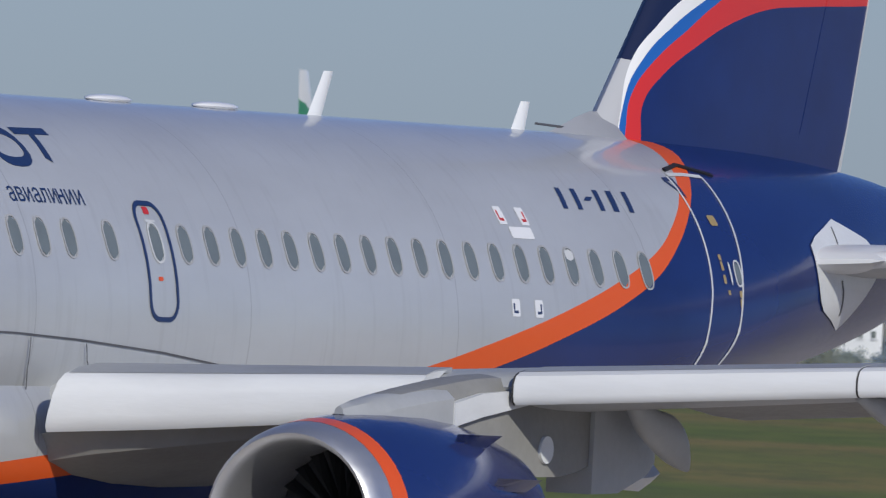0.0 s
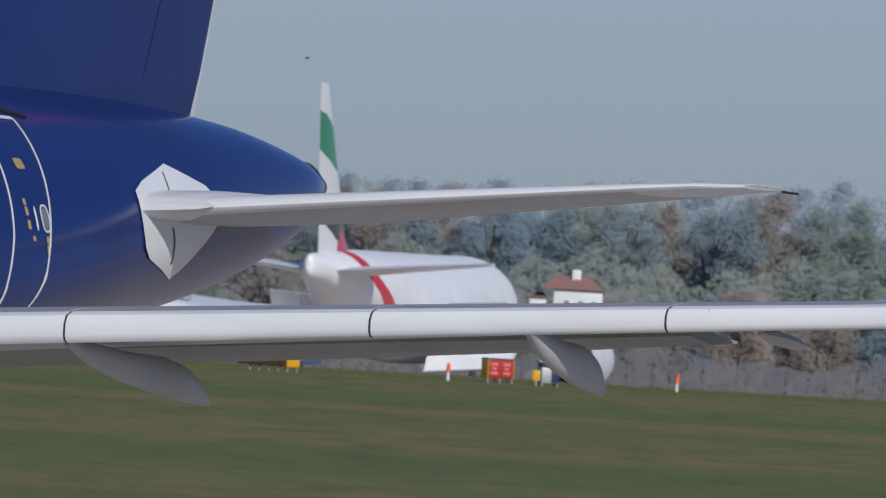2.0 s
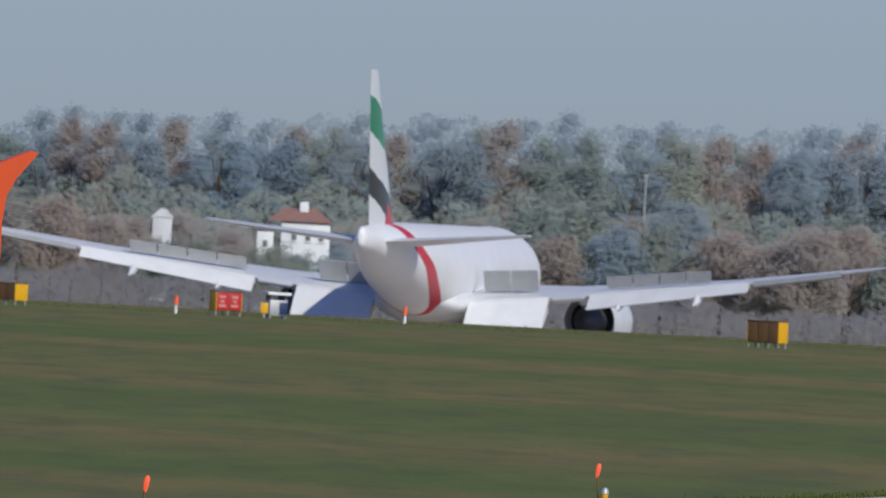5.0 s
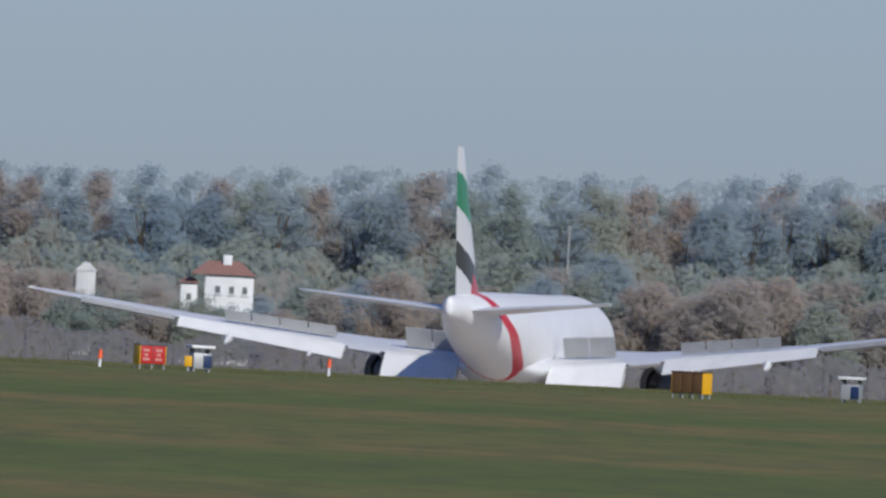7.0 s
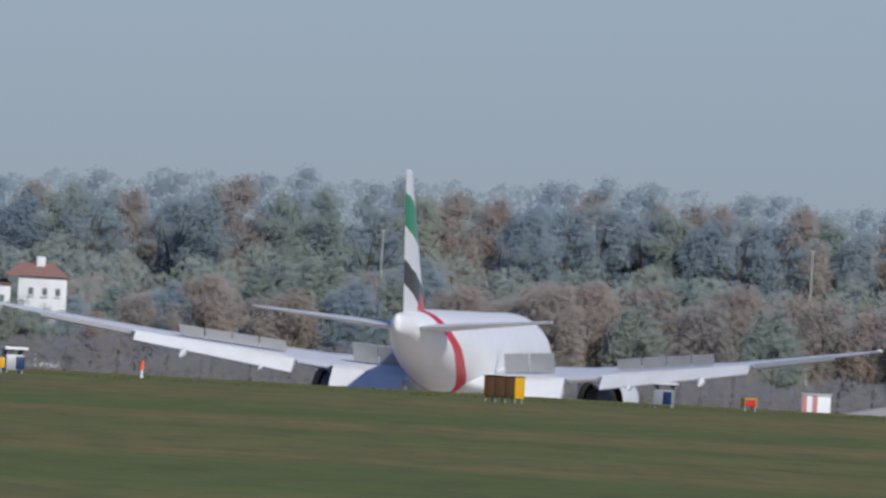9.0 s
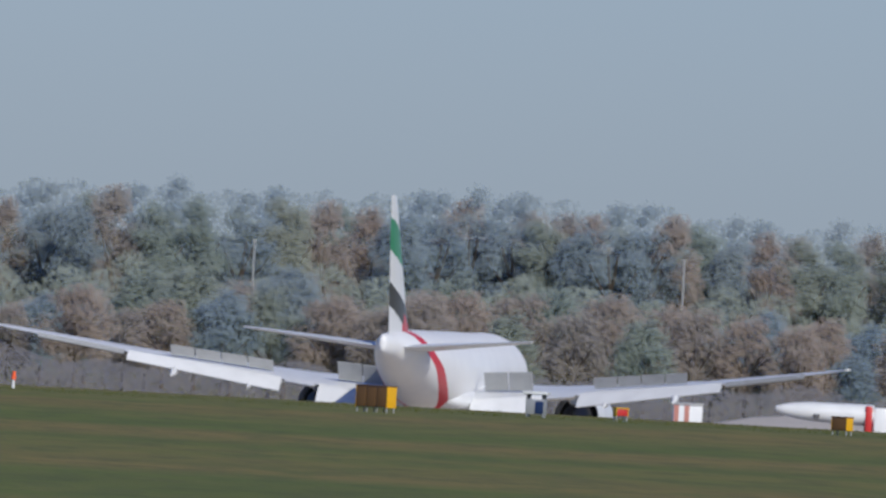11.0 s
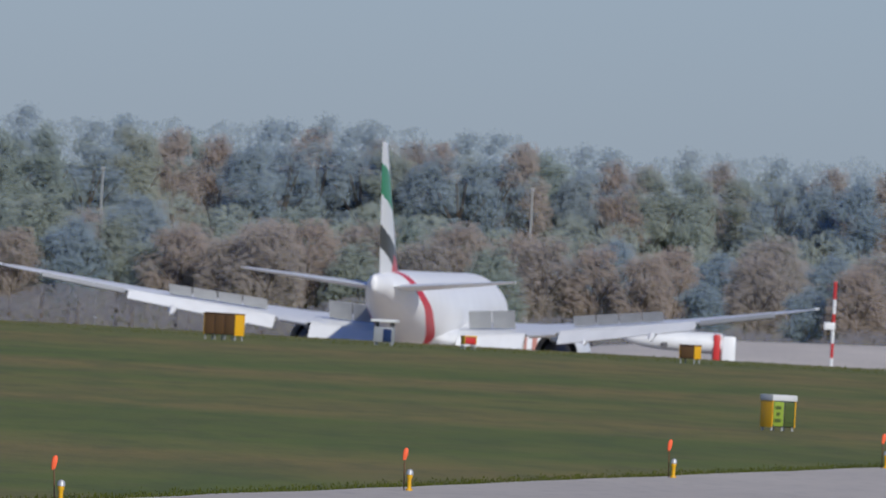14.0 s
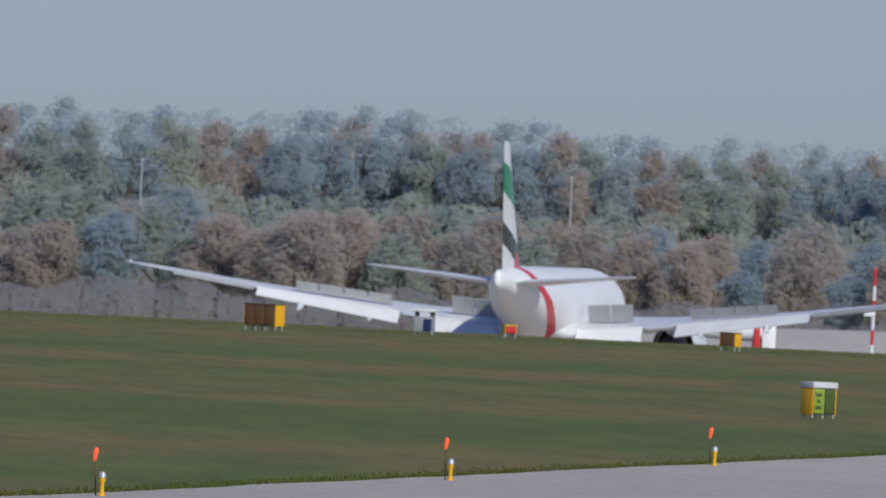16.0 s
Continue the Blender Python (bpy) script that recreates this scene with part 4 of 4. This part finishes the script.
def sign(name, label, m, w, h, deep, faces, end, lid=STEEL, bars=None, foot=0.2, lid_high=0.05):
    """A box-shaped airfield sign on legs; its faces, one material a panel, look to -y."""
    s = thing(name, label, "sign", "airfield signs", m)
    mid = foot + h / 2
    part("cabinet", box((w, deep, h), (0, 0, mid), 0.02), DARKGREY, s)
    for x in (-1, 1):
        part("end_plate", box((0.03, deep + 0.03, h + 0.02), (x * (w / 2 + 0.012), 0, mid), 0.01), end, s, "yellow end plate")
    pw = w / len(faces)
    for k, face in enumerate(faces):
        x = -w / 2 + pw * (k + 0.5)
        p = part("panel", box((pw - 0.035, 0.03, h - 0.05), (x, -deep / 2 - 0.012, mid), 0.008), face, s)
        if bars:
            for z, wide in ((0.24, 0.5), (0.0, 0.3), (-0.24, 0.55)):
                part("bar", box((pw * wide, 0.02, h * 0.13), (x - 0.03, -deep / 2 - 0.034, mid + z * h)), bars, p)
        part("panel", box((pw - 0.035, 0.03, h - 0.05), (x, deep / 2 + 0.012, mid), 0.008), YELLOW, s)
    part("lid", box((w + 0.08, deep + 0.08, lid_high), (0, 0, foot + h + lid_high / 2), 0.012), lid, s)
    for k in range(len(faces) + 1):
        for dy in (-deep / 2, deep / 2):
            part("leg", tube((-w / 2 + 0.02 + (w - 0.04) * k / len(faces), dy * 0.8, -0.05), (-w / 2 + 0.02 + (w - 0.04) * k / len(faces), dy * 0.8, foot + 0.02), 0.03, n=8), STEEL, s)
    return s


def cabinet(m, label):
    """A grey equipment box with a roof on a post frame."""
    s = thing("equipment_box", label, "equipment box", "equipment boxes", m)
    part("body", box((0.75, 0.6, 0.62), (0, 0, 0.42), 0.03), STEEL, s)
    part("roof", box((1.0, 0.8, 0.12), (0, 0, 0.98), 0.04), WHITE, s, "white curved lid")
    for x in (-0.32, 0.32):
        part("post", box((0.07, 0.5, 0.3), (x, 0, 0.82)), DARKGREY, s)
        part("leg", box((0.06, 0.45, 0.2), (x, 0, 0.05)), STEEL, s)
    part("front", box((0.34, 0.03, 0.5), (0.2, -0.315, 0.4), 0.01), INK, s)
    return s


def edge_light(m, lean=0.0):
    s = thing("edge_light", "yellow taxiway edge light with an orange marker flag", "edge light", "taxiway edge lights", m)
    part("post", skin([[(r * math.cos(2 * math.pi * i / 14), r * math.sin(2 * math.pi * i / 14), z) for i in range(14)] for z, r in ((-0.02, 0.06), (0.03, 0.055), (0.04, 0.034), (0.2, 0.034), (0.22, 0.05), (0.27, 0.05))]), YELLOW, s, "yellow post")
    part("lens", skin([[(r * math.cos(2 * math.pi * i / 14), r * math.sin(2 * math.pi * i / 14), z) for i in range(14)] for z, r in ((0.27, 0.06), (0.33, 0.055), (0.36, 0.03), (0.365, 0.005))]), STEEL, s)
    part("stake", tube((-0.08, 0.15, -0.05), (-0.08 + lean, 0.15, 0.69), 0.012, n=8), BROWN, s)
    rings = []
    for z, w in ((0.5, 0.018), (0.54, 0.034), (0.62, 0.042), (0.68, 0.04), (0.715, 0.02)):
        x = -0.08 + lean + 0.12 * (z - 0.5)
        rings.append([(x + w * math.cos(math.pi * i / 4), 0.15 + 0.5 * w * math.sin(math.pi * i / 4), z) for i in range(8)])
    part("flag", skin(rings), FLAG, s, "orange flag")
    return s


def airfield_clutter():
    for az, d, lean in ((-2.1, 231, 0.05), (-0.38, 274, 0.03), (0.836, 317, -0.05), (1.763, 359, -0.02), (2.465, 404, -0.02), (3.03, 447, 0.0)):
        edge_light(place(az, d, z=0.03), lean)
    # lime sign near the taxiway
    sign("direction_sign", "yellow box sign with lime face and grey lid", place(2.735, 535, rz=36), 0.7, 0.66, 0.44, (LIME, OLIVE), YELLOW, SEAL, OLIVE, 0.09, 0.15)
    # brown-backed signs along the crest
    sign("box_sign", "yellow box sign seen from its brown back", place(1.2463, 832, rz=-35), 1.42, 0.8, 0.62, (BROWN, BROWN, BROWN), YELLOW, BROWN)
    sign("box_sign", "long yellow box sign seen from its brown back", place(-0.80, 846, rz=-38), 1.95, 0.64, 0.75, (BROWN, BROWN, BROWN, BROWN), YELLOW, BROWN)
    sign("hold_sign", "yellow box sign with red face", place(-0.2020, 852, rz=28), 1.12, 0.74, 0.55, (RED, RED), YELLOW, DARKGREY, PINK)
    sign("hold_sign", "small yellow and red box sign", place(1.90, 868, rz=26), 0.5, 0.3, 0.3, (RED,), YELLOW, YELLOW)
    sign("box_sign", "yellow box sign with brown back", place(2.492, 850, rz=-35), 0.68, 0.5, 0.45, (BROWN,), YELLOW, BROWN)
    cabinet(place(-0.067, 852, rz=20), "grey equipment box with white lid beside a small yellow marker")
    m = thing("marker_post", "small yellow marker by the equipment box", "marker", "", place(-0.098, 850))
    part("board", box((0.3, 0.12, 0.42), (0, 0, 0.4), 0.03), YELLOW, m)
    part("stake", box((0.06, 0.06, 0.25), (0, 0, 0.1)), STEEL, m)
    cabinet(place(1.674, 862, rz=-15), "grey equipment box with white lid on the grass crest")
    for az, d in ((-0.334, 850), (0.2776, 868)):
        s = thing("marker_flag", "red marker on a short white stake", "marker", "red markers", place(az, d))
        part("stake", tube((0, 0, -0.05), (0, 0, 0.35), 0.07, 0.05, 10), WHITE, s)
        part("head", tube((0, 0, 0.35), (0.02, 0, 0.7), 0.1, 0.06, 10), FLAG, s)
    # beyond the crest: striped cabin, mast, truck
    m = thing("striped_cabin", "white and red striped equipment cabin", "cabin", "", place(2.078, 1750))
    part("wall", box((2.35, 2.4, 4.3), (0, 0, 2.15), 0.05), WHITE, m)
    for x in (-0.95, -0.1):
        part("stripe", box((0.4, 0.03, 4.2), (x, -1.215, 2.15)), paint("faded_red", (0.5, 0.22, 0.18), 0.6), m)
    part("roof", box((2.5, 2.6, 0.15), (0, 0, 4.38), 0.03), STEEL, m)
    m = thing("striped_mast", "red and white banded slender mast", "mast", "", place(2.869, 1750))
    for k in range(8):
        part("band", tube((0, 0, k * 1.2), (0, 0, k * 1.2 + 1.2), 0.13, n=8), RED if k % 2 else WHITE, m)
    part("lamp", box((0.25, 0.25, 0.3), (0, 0, 9.7), 0.05), RED, m)
    part("box", box((0.9, 0.5, 0.6), (-0.3, 0, 6.2), 0.05), WHITE, m)
    truck(place(2.465, 1800, z=smooth_rise(1800) + 0.8))
    for az, d, z0, z1 in ((2.048, 2720, 0, 11.8), (0.90, 2720, 0, 11.4)):
        m = thing("lamp_post", "pale slender post before the woods", "post", "posts", place(az, d))
        part("pole", tube((0, 0, 0), (0, 0, z1 - smooth_rise(d)), 0.17, 0.1, 10), GREY, m)
        part("head", box((0.5, 0.3, 0.22), (0, 0, z1 - smooth_rise(d)), 0.06), GREY, m)


def truck(m):
    t = thing("service_truck", "long white service truck with a red end", "truck", "", m)
    rings = []
    for x, z, r in blend([(-4.8, 3.6, 0.2), (-4.2, 3.55, 0.45), (-2.5, 3.5, 0.75), (0, 3.45, 0.85), (3.2, 3.4, 0.9), (3.3, 3.4, 0.85)], 3):
        rings.append([(x, 1.2 * r * math.cos(2 * math.pi * i / 20), z + r * math.sin(2 * math.pi * i / 20)) for i in range(20)])
    part("body", skin(rings), WHITE, t)
    part("band", box((0.6, 2.4, 2.4), (3.0, 0, 3.0), 0.2), RED, t, "red band")
    part("cab", box((1.2, 2.3, 2.4), (4.0, 0, 2.9), 0.25), WHITE, t)
    part("chassis", box((8.5, 1.8, 0.5), (0.2, 0, 1.6), 0.05), DARKGREY, t)
    part("hatch", box((0.5, 0.6, 0.4), (-1.4, -1.0, 3.1), 0.08), DARKGREY, t)
    for x in (-3.2, -0.5, 3.6):
        for y in (-1.0, 1.0):
            part("wheel", tube((x, y - 0.18, 0.65), (x, y + 0.18, 0.65), 0.65, n=20), BLACK, t)


def house():
    d = 2470
    m = thing("house", "white rendered house with red hipped roof and chimney", "house", "", place(-0.02, d, z=-7.0))
    part("wall", box((5.6, 6, 10.3), (0.9, 0, 5.15), 0.05), WHITE, m)
    part("wing_wall", box((1.9, 5, 9.2), (-3.7, 0, 4.6), 0.05), WHITE, m)
    roof = paint("red_tiles", (0.33, 0.18, 0.15), 0.8, dirt=0.5, scale=3)
    def hip(x0, x1, dy, z0, z1, inset):
        return skin([[(x0 - 0.3, -dy, z0), (x1 + 0.3, -dy, z0), (x1 + 0.3, dy, z0), (x0 - 0.3, dy, z0)], [(x0 + inset, -0.15, z1), (x1 - inset, -0.15, z1), (x1 - inset, 0.15, z1), (x0 + inset, 0.15, z1)]])
    part("roof", hip(-3.3, 3.7, 3.4, 10.3, 11.9, 1.6), roof, m, "red tiled hipped roof", smooth=False)
    part("roof", hip(-4.7, -2.75, 2.8, 9.2, 9.9, 0.5), roof, m, smooth=False)
    part("chimney", box((1.0, 0.8, 2.2), (0.6, -0.6, 11.5), 0.05), WHITE, m, "white chimney")
    for x, z in ((-0.4, 8.6), (1.2, 8.6), (2.7, 8.6), (-3.7, 7.6)):
        w = part("window", box((0.55, 0.08, 0.8), (x, -3.02 if x > -3 else -2.52, z)), PANE, m)
        part("sill", box((0.85, 0.16, 0.07), (x, -3.07 if x > -3 else -2.57, z - 0.6)), STEEL, w)
    s = thing("white_shed", "small pale gable-ended outbuilding", "shed", "", place(-0.382, 2470, z=-6.6))
    part("wall", box((2.2, 4, 9.6), (0, 0, 4.8), 0.05), SEAL, s)
    part("roof", skin([[(-1.3, -2.1, 9.6), (1.3, -2.1, 9.6), (1.3, 2.1, 9.6), (-1.3, 2.1, 9.6)], [(-0.3, -2.0, 10.6), (0.3, -2.0, 10.6), (0.3, 2.0, 10.6), (-0.3, 2.0, 10.6)]]), SEAL, s, smooth=False)


airfield_clutter()
house()


# ---------------------------------------------------------------- woods
def crown_mesh(name, seed, height, width, base, leaf, count):
    """A crown of many small leaf clumps gathered in uneven bunches."""
    r = np.random.RandomState(seed)
    bunch = []
    while len(bunch) < 56:
        p = r.uniform(-1, 1, 3)
        if np.dot(p, p) < 1:
            w = 1 - 0.35 * max(0, p[2])
            bunch.append((p[0] * width * 0.42 * w, p[1] * width * 0.42 * w, base + (height - base) * (0.5 + 0.46 * p[2])))
    vs, fs = [], []
    ball = bmesh.new()
    bmesh.ops.create_icosphere(ball, subdivisions=1, radius=1)
    core = [np.array(v.co[:]) for v in ball.verts]
    faces = [[v.index for v in f.verts] for f in ball.faces]
    ball.free()
    for b in bunch:
        i = len(vs)
        rad = width * 0.1
        vs += [tuple(np.array(b) + p * np.array([1, 1, 0.85]) * rad * r.uniform(0.72, 1.12)) for p in core]
        fs += [tuple(i + j for j in f) for f in faces]
    for k in range(count):
        b = bunch[k % len(bunch)]
        d = r.normal(size=3)
        d /= np.linalg.norm(d)
        rad = width * 0.135 * r.uniform(0.85, 1.32)
        c = np.array(b) + d * rad * np.array([1, 1, 0.85])
        d = 0.5 * d + np.array([0.4, -0.78, 0.58]) * r.uniform(0.7, 1.3)
        d /= np.linalg.norm(d)
        u = np.cross(d, r.normal(size=3)); u /= np.linalg.norm(u)
        v = np.cross(d, u)
        s = leaf * r.uniform(0.6, 1.3)
        i = len(vs)
        for a, e in ((-1, -0.6), (0.7, -0.9), (1, 0.5), (-0.5, 1)):
            vs.append(tuple(c + u * a * s + v * e * s + d * 0.15 * s * (abs(a) - 0.5)))
        fs.append((i, i + 1, i + 2, i + 3))
    me = bpy.data.meshes.new(name)
    me.from_pydata(vs, [], fs)
    return me


def tree(name, label, seed, height, width, leaves, count, leaf=0.42):
    r = random.Random(seed)
    t = thing(name, label, "tree", "trees of the wood")
    base = height * 0.22
    bm = tube((0, 0, -0.5), (0.1, 0, height * 0.55), height * 0.018, height * 0.008, 8)
    for k in range(5):
        a, z = r.uniform(0, 6.28), height * r.uniform(0.3, 0.55)
        tube((0.05, 0, z), (math.cos(a) * width * 0.33, math.sin(a) * width * 0.33, z + height * 0.2), height * 0.008, height * 0.003, 6, bm)
    part("trunk", bm, BARK, t)
    part("crown", crown_mesh("crown", seed, height, width, base, leaf, count), leaves, t, smooth=False)
    return t


TALL_TOP = ([-3, -1.15, -0.6, 0, 0.4, 1.0, 1.65, 2.05, 2.3, 2.6, 3.4], [0.15, 0.19, 0.25, 0.265, 0.295, 0.3, 0.32, 0.3, 0.27, 0.285, 0.3])


def woods():
    r = random.Random(11)
    # crown colours carry the painted haze
    kinds = [tree("tree", "tall woodland tree in autumn green paled for haze", 3, 25, 9.399999999999999, LEAF_HAZED_GREEN, 4300, 0.23), tree("tree", "tall woodland tree with leaves tinted blue-green for haze", 5, 26, 10.2, LEAF_HAZE_BLUE, 4300, 0.23),
             tree("tree", "narrower tall woodland tree with leaves tinted blue for haze", 8, 24, 8.6, LEAF_HAZE_BLUE, 4300, 0.23), tree("tree", "tall woodland tree turning rust brown, paled for haze", 13, 24.5, 9.2, LEAF_HAZED_RUST, 4300, 0.23)]
    low = [tree("tree", "lower brown autumn tree before the wood, paled for haze", 21, 14, 9, LEAF_HAZED_RUST, 3000, 0.21), tree("tree", "lower green tree before the wood, paled for haze", 23, 14, 9.5, LEAF_HAZED_GREEN, 3000, 0.21),
           tree("tree", "lower tree before the wood, tinted blue for haze", 27, 13, 9, LEAF_HAZE_BLUE, 3000, 0.21)]
    used = set()

    def put(pool, weights, x, y, size):
        k = r.choices(range(len(pool)), weights)[0]
        m = Matrix.Translation((x, y, smooth_rise(y) - 0.2)) @ Matrix.Rotation(r.uniform(-0.6, 0.6), 4, "Z")
        src = pool[k]
        if id(src) in used:
            ob = copy_thing(src, m)
        else:
            ob = src
            used.add(id(src))
            ob.matrix_basis = m
        ob.scale = (size * r.uniform(0.9, 1.15), size * r.uniform(0.9, 1.15), size)
    # tall wood behind, its top falling a little at the left
    for row, (d, step) in enumerate(((2950, 5.0), (3010, 5.0))):
        x = -190.0
        while x < 215:
            az = math.degrees(math.atan2(x, d))
            top = float(np.interp(az, *TALL_TOP))
            want = 4.18 + d * math.tan(radians(top)) - smooth_rise(d)
            put(kinds, (3, 4, 3, 2), x, d + r.uniform(-18, 18), want / 25.2 * r.uniform(0.95, 1.03))
            x += step * r.uniform(0.75, 1.3)
    for az in (-0.43, -0.36, -0.21, -0.14, -0.07, 0.0, 0.07, 0.14):
        put(low, (3, 3, 2), 2410 * math.tan(radians(az)), 2410 + r.uniform(-8, 8), 0.68 * r.uniform(0.9, 1.04))
    for d, step in ((2430, 6.2), (2560, 6.2)):
        x = -150.0
        while x < 180:
            az = math.degrees(math.atan2(x, d))
            top = float(np.interp(az, [-3, -1.2, -0.7, -0.3, 0.1, 0.5, 1.2, 2.0, 2.4, 3.2], [0.1, 0.1, 0.08, -0.03, -0.03, 0.05, 0.08, 0.07, 0.02, 0.09])) + (0.02 if d > 2500 else -0.03)
            want = 4.18 + d * math.tan(radians(top)) - smooth_rise(d)
            put(low, (4, 2, 2), x, d + r.uniform(-15, 15), max(0.45, want / 14 * r.uniform(0.8, 1.12)))
            x += step * r.uniform(0.7, 1.3)


def leaf_mass(name, label, category, seed, count, xs, ys, low, top, size, material):
    """Leaves and twigs that fill a strip of the wood; low and top: height over the ground as a function of x and y."""
    r = np.random.RandomState(seed)
    x, y = r.uniform(*xs, count), r.uniform(*ys, count)
    floor_z = np.array([smooth_rise(v) for v in np.linspace(ys[0], ys[1], 20)])
    z = np.interp(y, np.linspace(ys[0], ys[1], 20), floor_z)
    hi = top(x, y)
    c = np.stack([x, y, z + low + (hi - low) * r.uniform(0, 1, count)], 1)
    d = 0.35 * r.normal(size=(count, 3)) + np.array([0.4, -0.78, 0.58])
    d /= np.linalg.norm(d, axis=1)[:, None]
    u = np.cross(d, r.normal(size=(count, 3)))
    u /= np.linalg.norm(u, axis=1)[:, None]
    v = np.cross(d, u)
    q = r.uniform(*size, count)[:, None]
    vs = np.stack([c + (a * u + e * v) * q for a, e in ((-1, -0.6), (0.7, -0.9), (1, 0.5), (-0.5, 1))], 1).reshape(-1, 3)
    me = bpy.data.meshes.new(name)
    me.from_pydata(vs.tolist(), [], np.arange(4 * count).reshape(-1, 4).tolist())
    tagged(part(name, me, material, None, smooth=False), label, category, kind="stuff")


def undergrowth():
    def high(x, y):
        az = np.degrees(np.arctan2(x, y))
        return 0.97 * (4.18 + y * np.tan(np.radians(np.interp(az, *TALL_TOP))) + 8.5) + 0.6 * np.sin(x * 0.9) + 0.5 * np.sin(x * 0.37 + 1)
    # leaf masses in the same haze-paled colours
    leaf_mass("far_canopy", "canopy deep in the wood, haze put into its blue-green colour", "woods", 6, 90000, (-200, 225), (3020, 3075), 1.0, high, (0.25, 0.5), LEAF_HAZE_BLUE)
    leaf_mass("middle_canopy", "green saplings before the tall trees, paled for haze", "woods", 15, 60000, (-195, 220), (2880, 2915), 0.0, lambda x, y: 15.5 + 1.6 * np.sin(x * 0.23 + 1) + 1.1 * np.sin(x * 0.71), (0.22, 0.45), LEAF_HAZED_GREEN)
    leaf_mass("brown_thicket", "brown thicket between the low and the tall trees, paled for haze", "woods", 7, 60000, (-170, 200), (2600, 2650), 0.0, lambda x, y: 11.3 + 0.9 * np.sin(x * 0.31) + 0.7 * np.sin(x * 0.83 + 2), (0.22, 0.42), LEAF_HAZED_RUST)
    leaf_mass("undergrowth", "leafless scrub at the foot of the wood, greyed for haze", "bushes", 4, 70000, (-165, 190), (2320, 2390), 0.0, lambda x, y: 4.9 + 0.7 * np.sin(x * 0.21) + 0.5 * np.sin(x * 0.57 + 2), (0.12, 0.25), SCRUB_HAZED)


def tufts():
    """Longer grass along the crest and by the concrete."""
    r = np.random.RandomState(9)
    vs, fs = [], []
    def blade(x, y, z, h):
        i = len(vs)
        w, lean = h * r.uniform(0.25, 0.6), r.uniform(-0.5, 0.5) * h
        vs.extend([(x - w, y, z - 0.02), (x + w, y + r.uniform(-0.05, 0.05), z - 0.02), (x + lean, y, z + h)])
        fs.append((i, i + 1, i + 2))
    for k in range(6000):
        x, y = r.uniform(-38, 50), r.uniform(850, 905)
        blade(x, y, smooth_rise(y), r.uniform(0.02, 0.07))
    for k in range(6000):
        y = r.uniform(300, 470)
        blade(edge_x(y) - abs(r.normal()) * 0.5 + 0.05, y, 0.03, r.uniform(0.01, 0.035))
    me = bpy.data.meshes.new("grass_tufts")
    me.from_pydata(vs, [], fs)
    tagged(part("grass_tufts", me, TUFT, None, smooth=False), "uneven longer grass on the airfield", "grass", kind="stuff")


woods()
undergrowth()
tufts()


def bird():
    b = thing("bird", "small dark bird gliding over the airfield", "bird")
    k = 0.6
    part("body", skin([[(k * u, k * r * math.cos(math.pi * i / 5), k * 0.9 * r * math.sin(math.pi * i / 5)) for i in range(10)] for u, r in ((-0.16, 0.01), (-0.1, 0.04), (0.02, 0.055), (0.12, 0.035), (0.17, 0.008))]), BLACK, b)
    for s in (1, -1):
        part("wing", skin([[(k * x, s * k * y, k * z + 0.005), (k * (x + c), s * k * y, k * z), (k * x, s * k * y, k * z - 0.004)] for y, x, c, z in ((0.03, -0.05, 0.13, 0.02), (0.14, -0.04, 0.12, 0.07), (0.27, -0.08, 0.04, 0.05))]), DARKGREY, b)
    part("tail", skin([[(-0.08, k * y, 0.004), (-0.08, k * y, -0.004), (-0.16, 1.1 * y, 0)] for y in (-0.03, 0.0, 0.03)]), BLACK, b)
    return b


BIRD = bird()


def motions():
    # near airliner: seconds, place of its cabin mid, turn
    rows = [(0.0, -8.068, 203.52, 63.553), (0.5, -9.13, 201.453, 62.844), (1.0, -10.212, 199.408, 62.135), (1.5, -11.315, 197.387, 61.428), (2.0, -12.437, 195.389, 60.723),
            (2.5, -13.577, 193.415, 60.018), (3.0, -14.737, 191.464, 59.315), (3.5, -15.915, 189.537, 58.613), (4.0, -17.11, 187.634, 57.912), (4.5, -18.323, 185.755, 57.212),
            (5.0, -19.552, 183.9, 56.514), (6.0, -22.047, 180.23, 55.817), (8.0, -27.033, 172.889, 55.817), (12.0, -37.006, 158.206, 55.817), (16.0, -46.978, 143.523, 55.817)]
    walk(AIRLINER, [(t, pose(x, y, 0.03, 0, 0, rz)) for t, x, y, rz in rows])
    rows = [(0.0, -24.0, 26.0), (1.2, -15.6, 18.0), (2.0, -11.9, 12.9), (2.5, -10.0, 12.95), (3.0, -8.0, 13.2), (3.5, -6.1, 13.1), (4.0, -3.5, 17.0), (6.0, 8.0, 32.0), (16.0, 70.0, 90.0)]
    walk(BIRD, [(t, pose(x, 900, z, 0, 0, 20)) for t, x, z in rows])
    # far airliner: seconds, distance, height of its fin tip
    rows = [(0.0, 1194.9, 15.95), (1.0, 1242.5, 15.62), (2.0, 1287.36, 15.27), (4.0, 1367.47, 14.31), (6.0, 1438.78, 13.56), (8.0, 1502.59, 12.98), (10.0, 1560.23, 12.51), (12.0, 1613.02, 12.15), (14.0, 1662.26, 11.86), (16.0, 1709.27, 11.62)]
    walk(JETLINER, [(t, pose(49.8 + (d - 1675) * 0.17, d, z - 18.6, 0, 0, 260.35)) for t, d, z in rows])


motions()
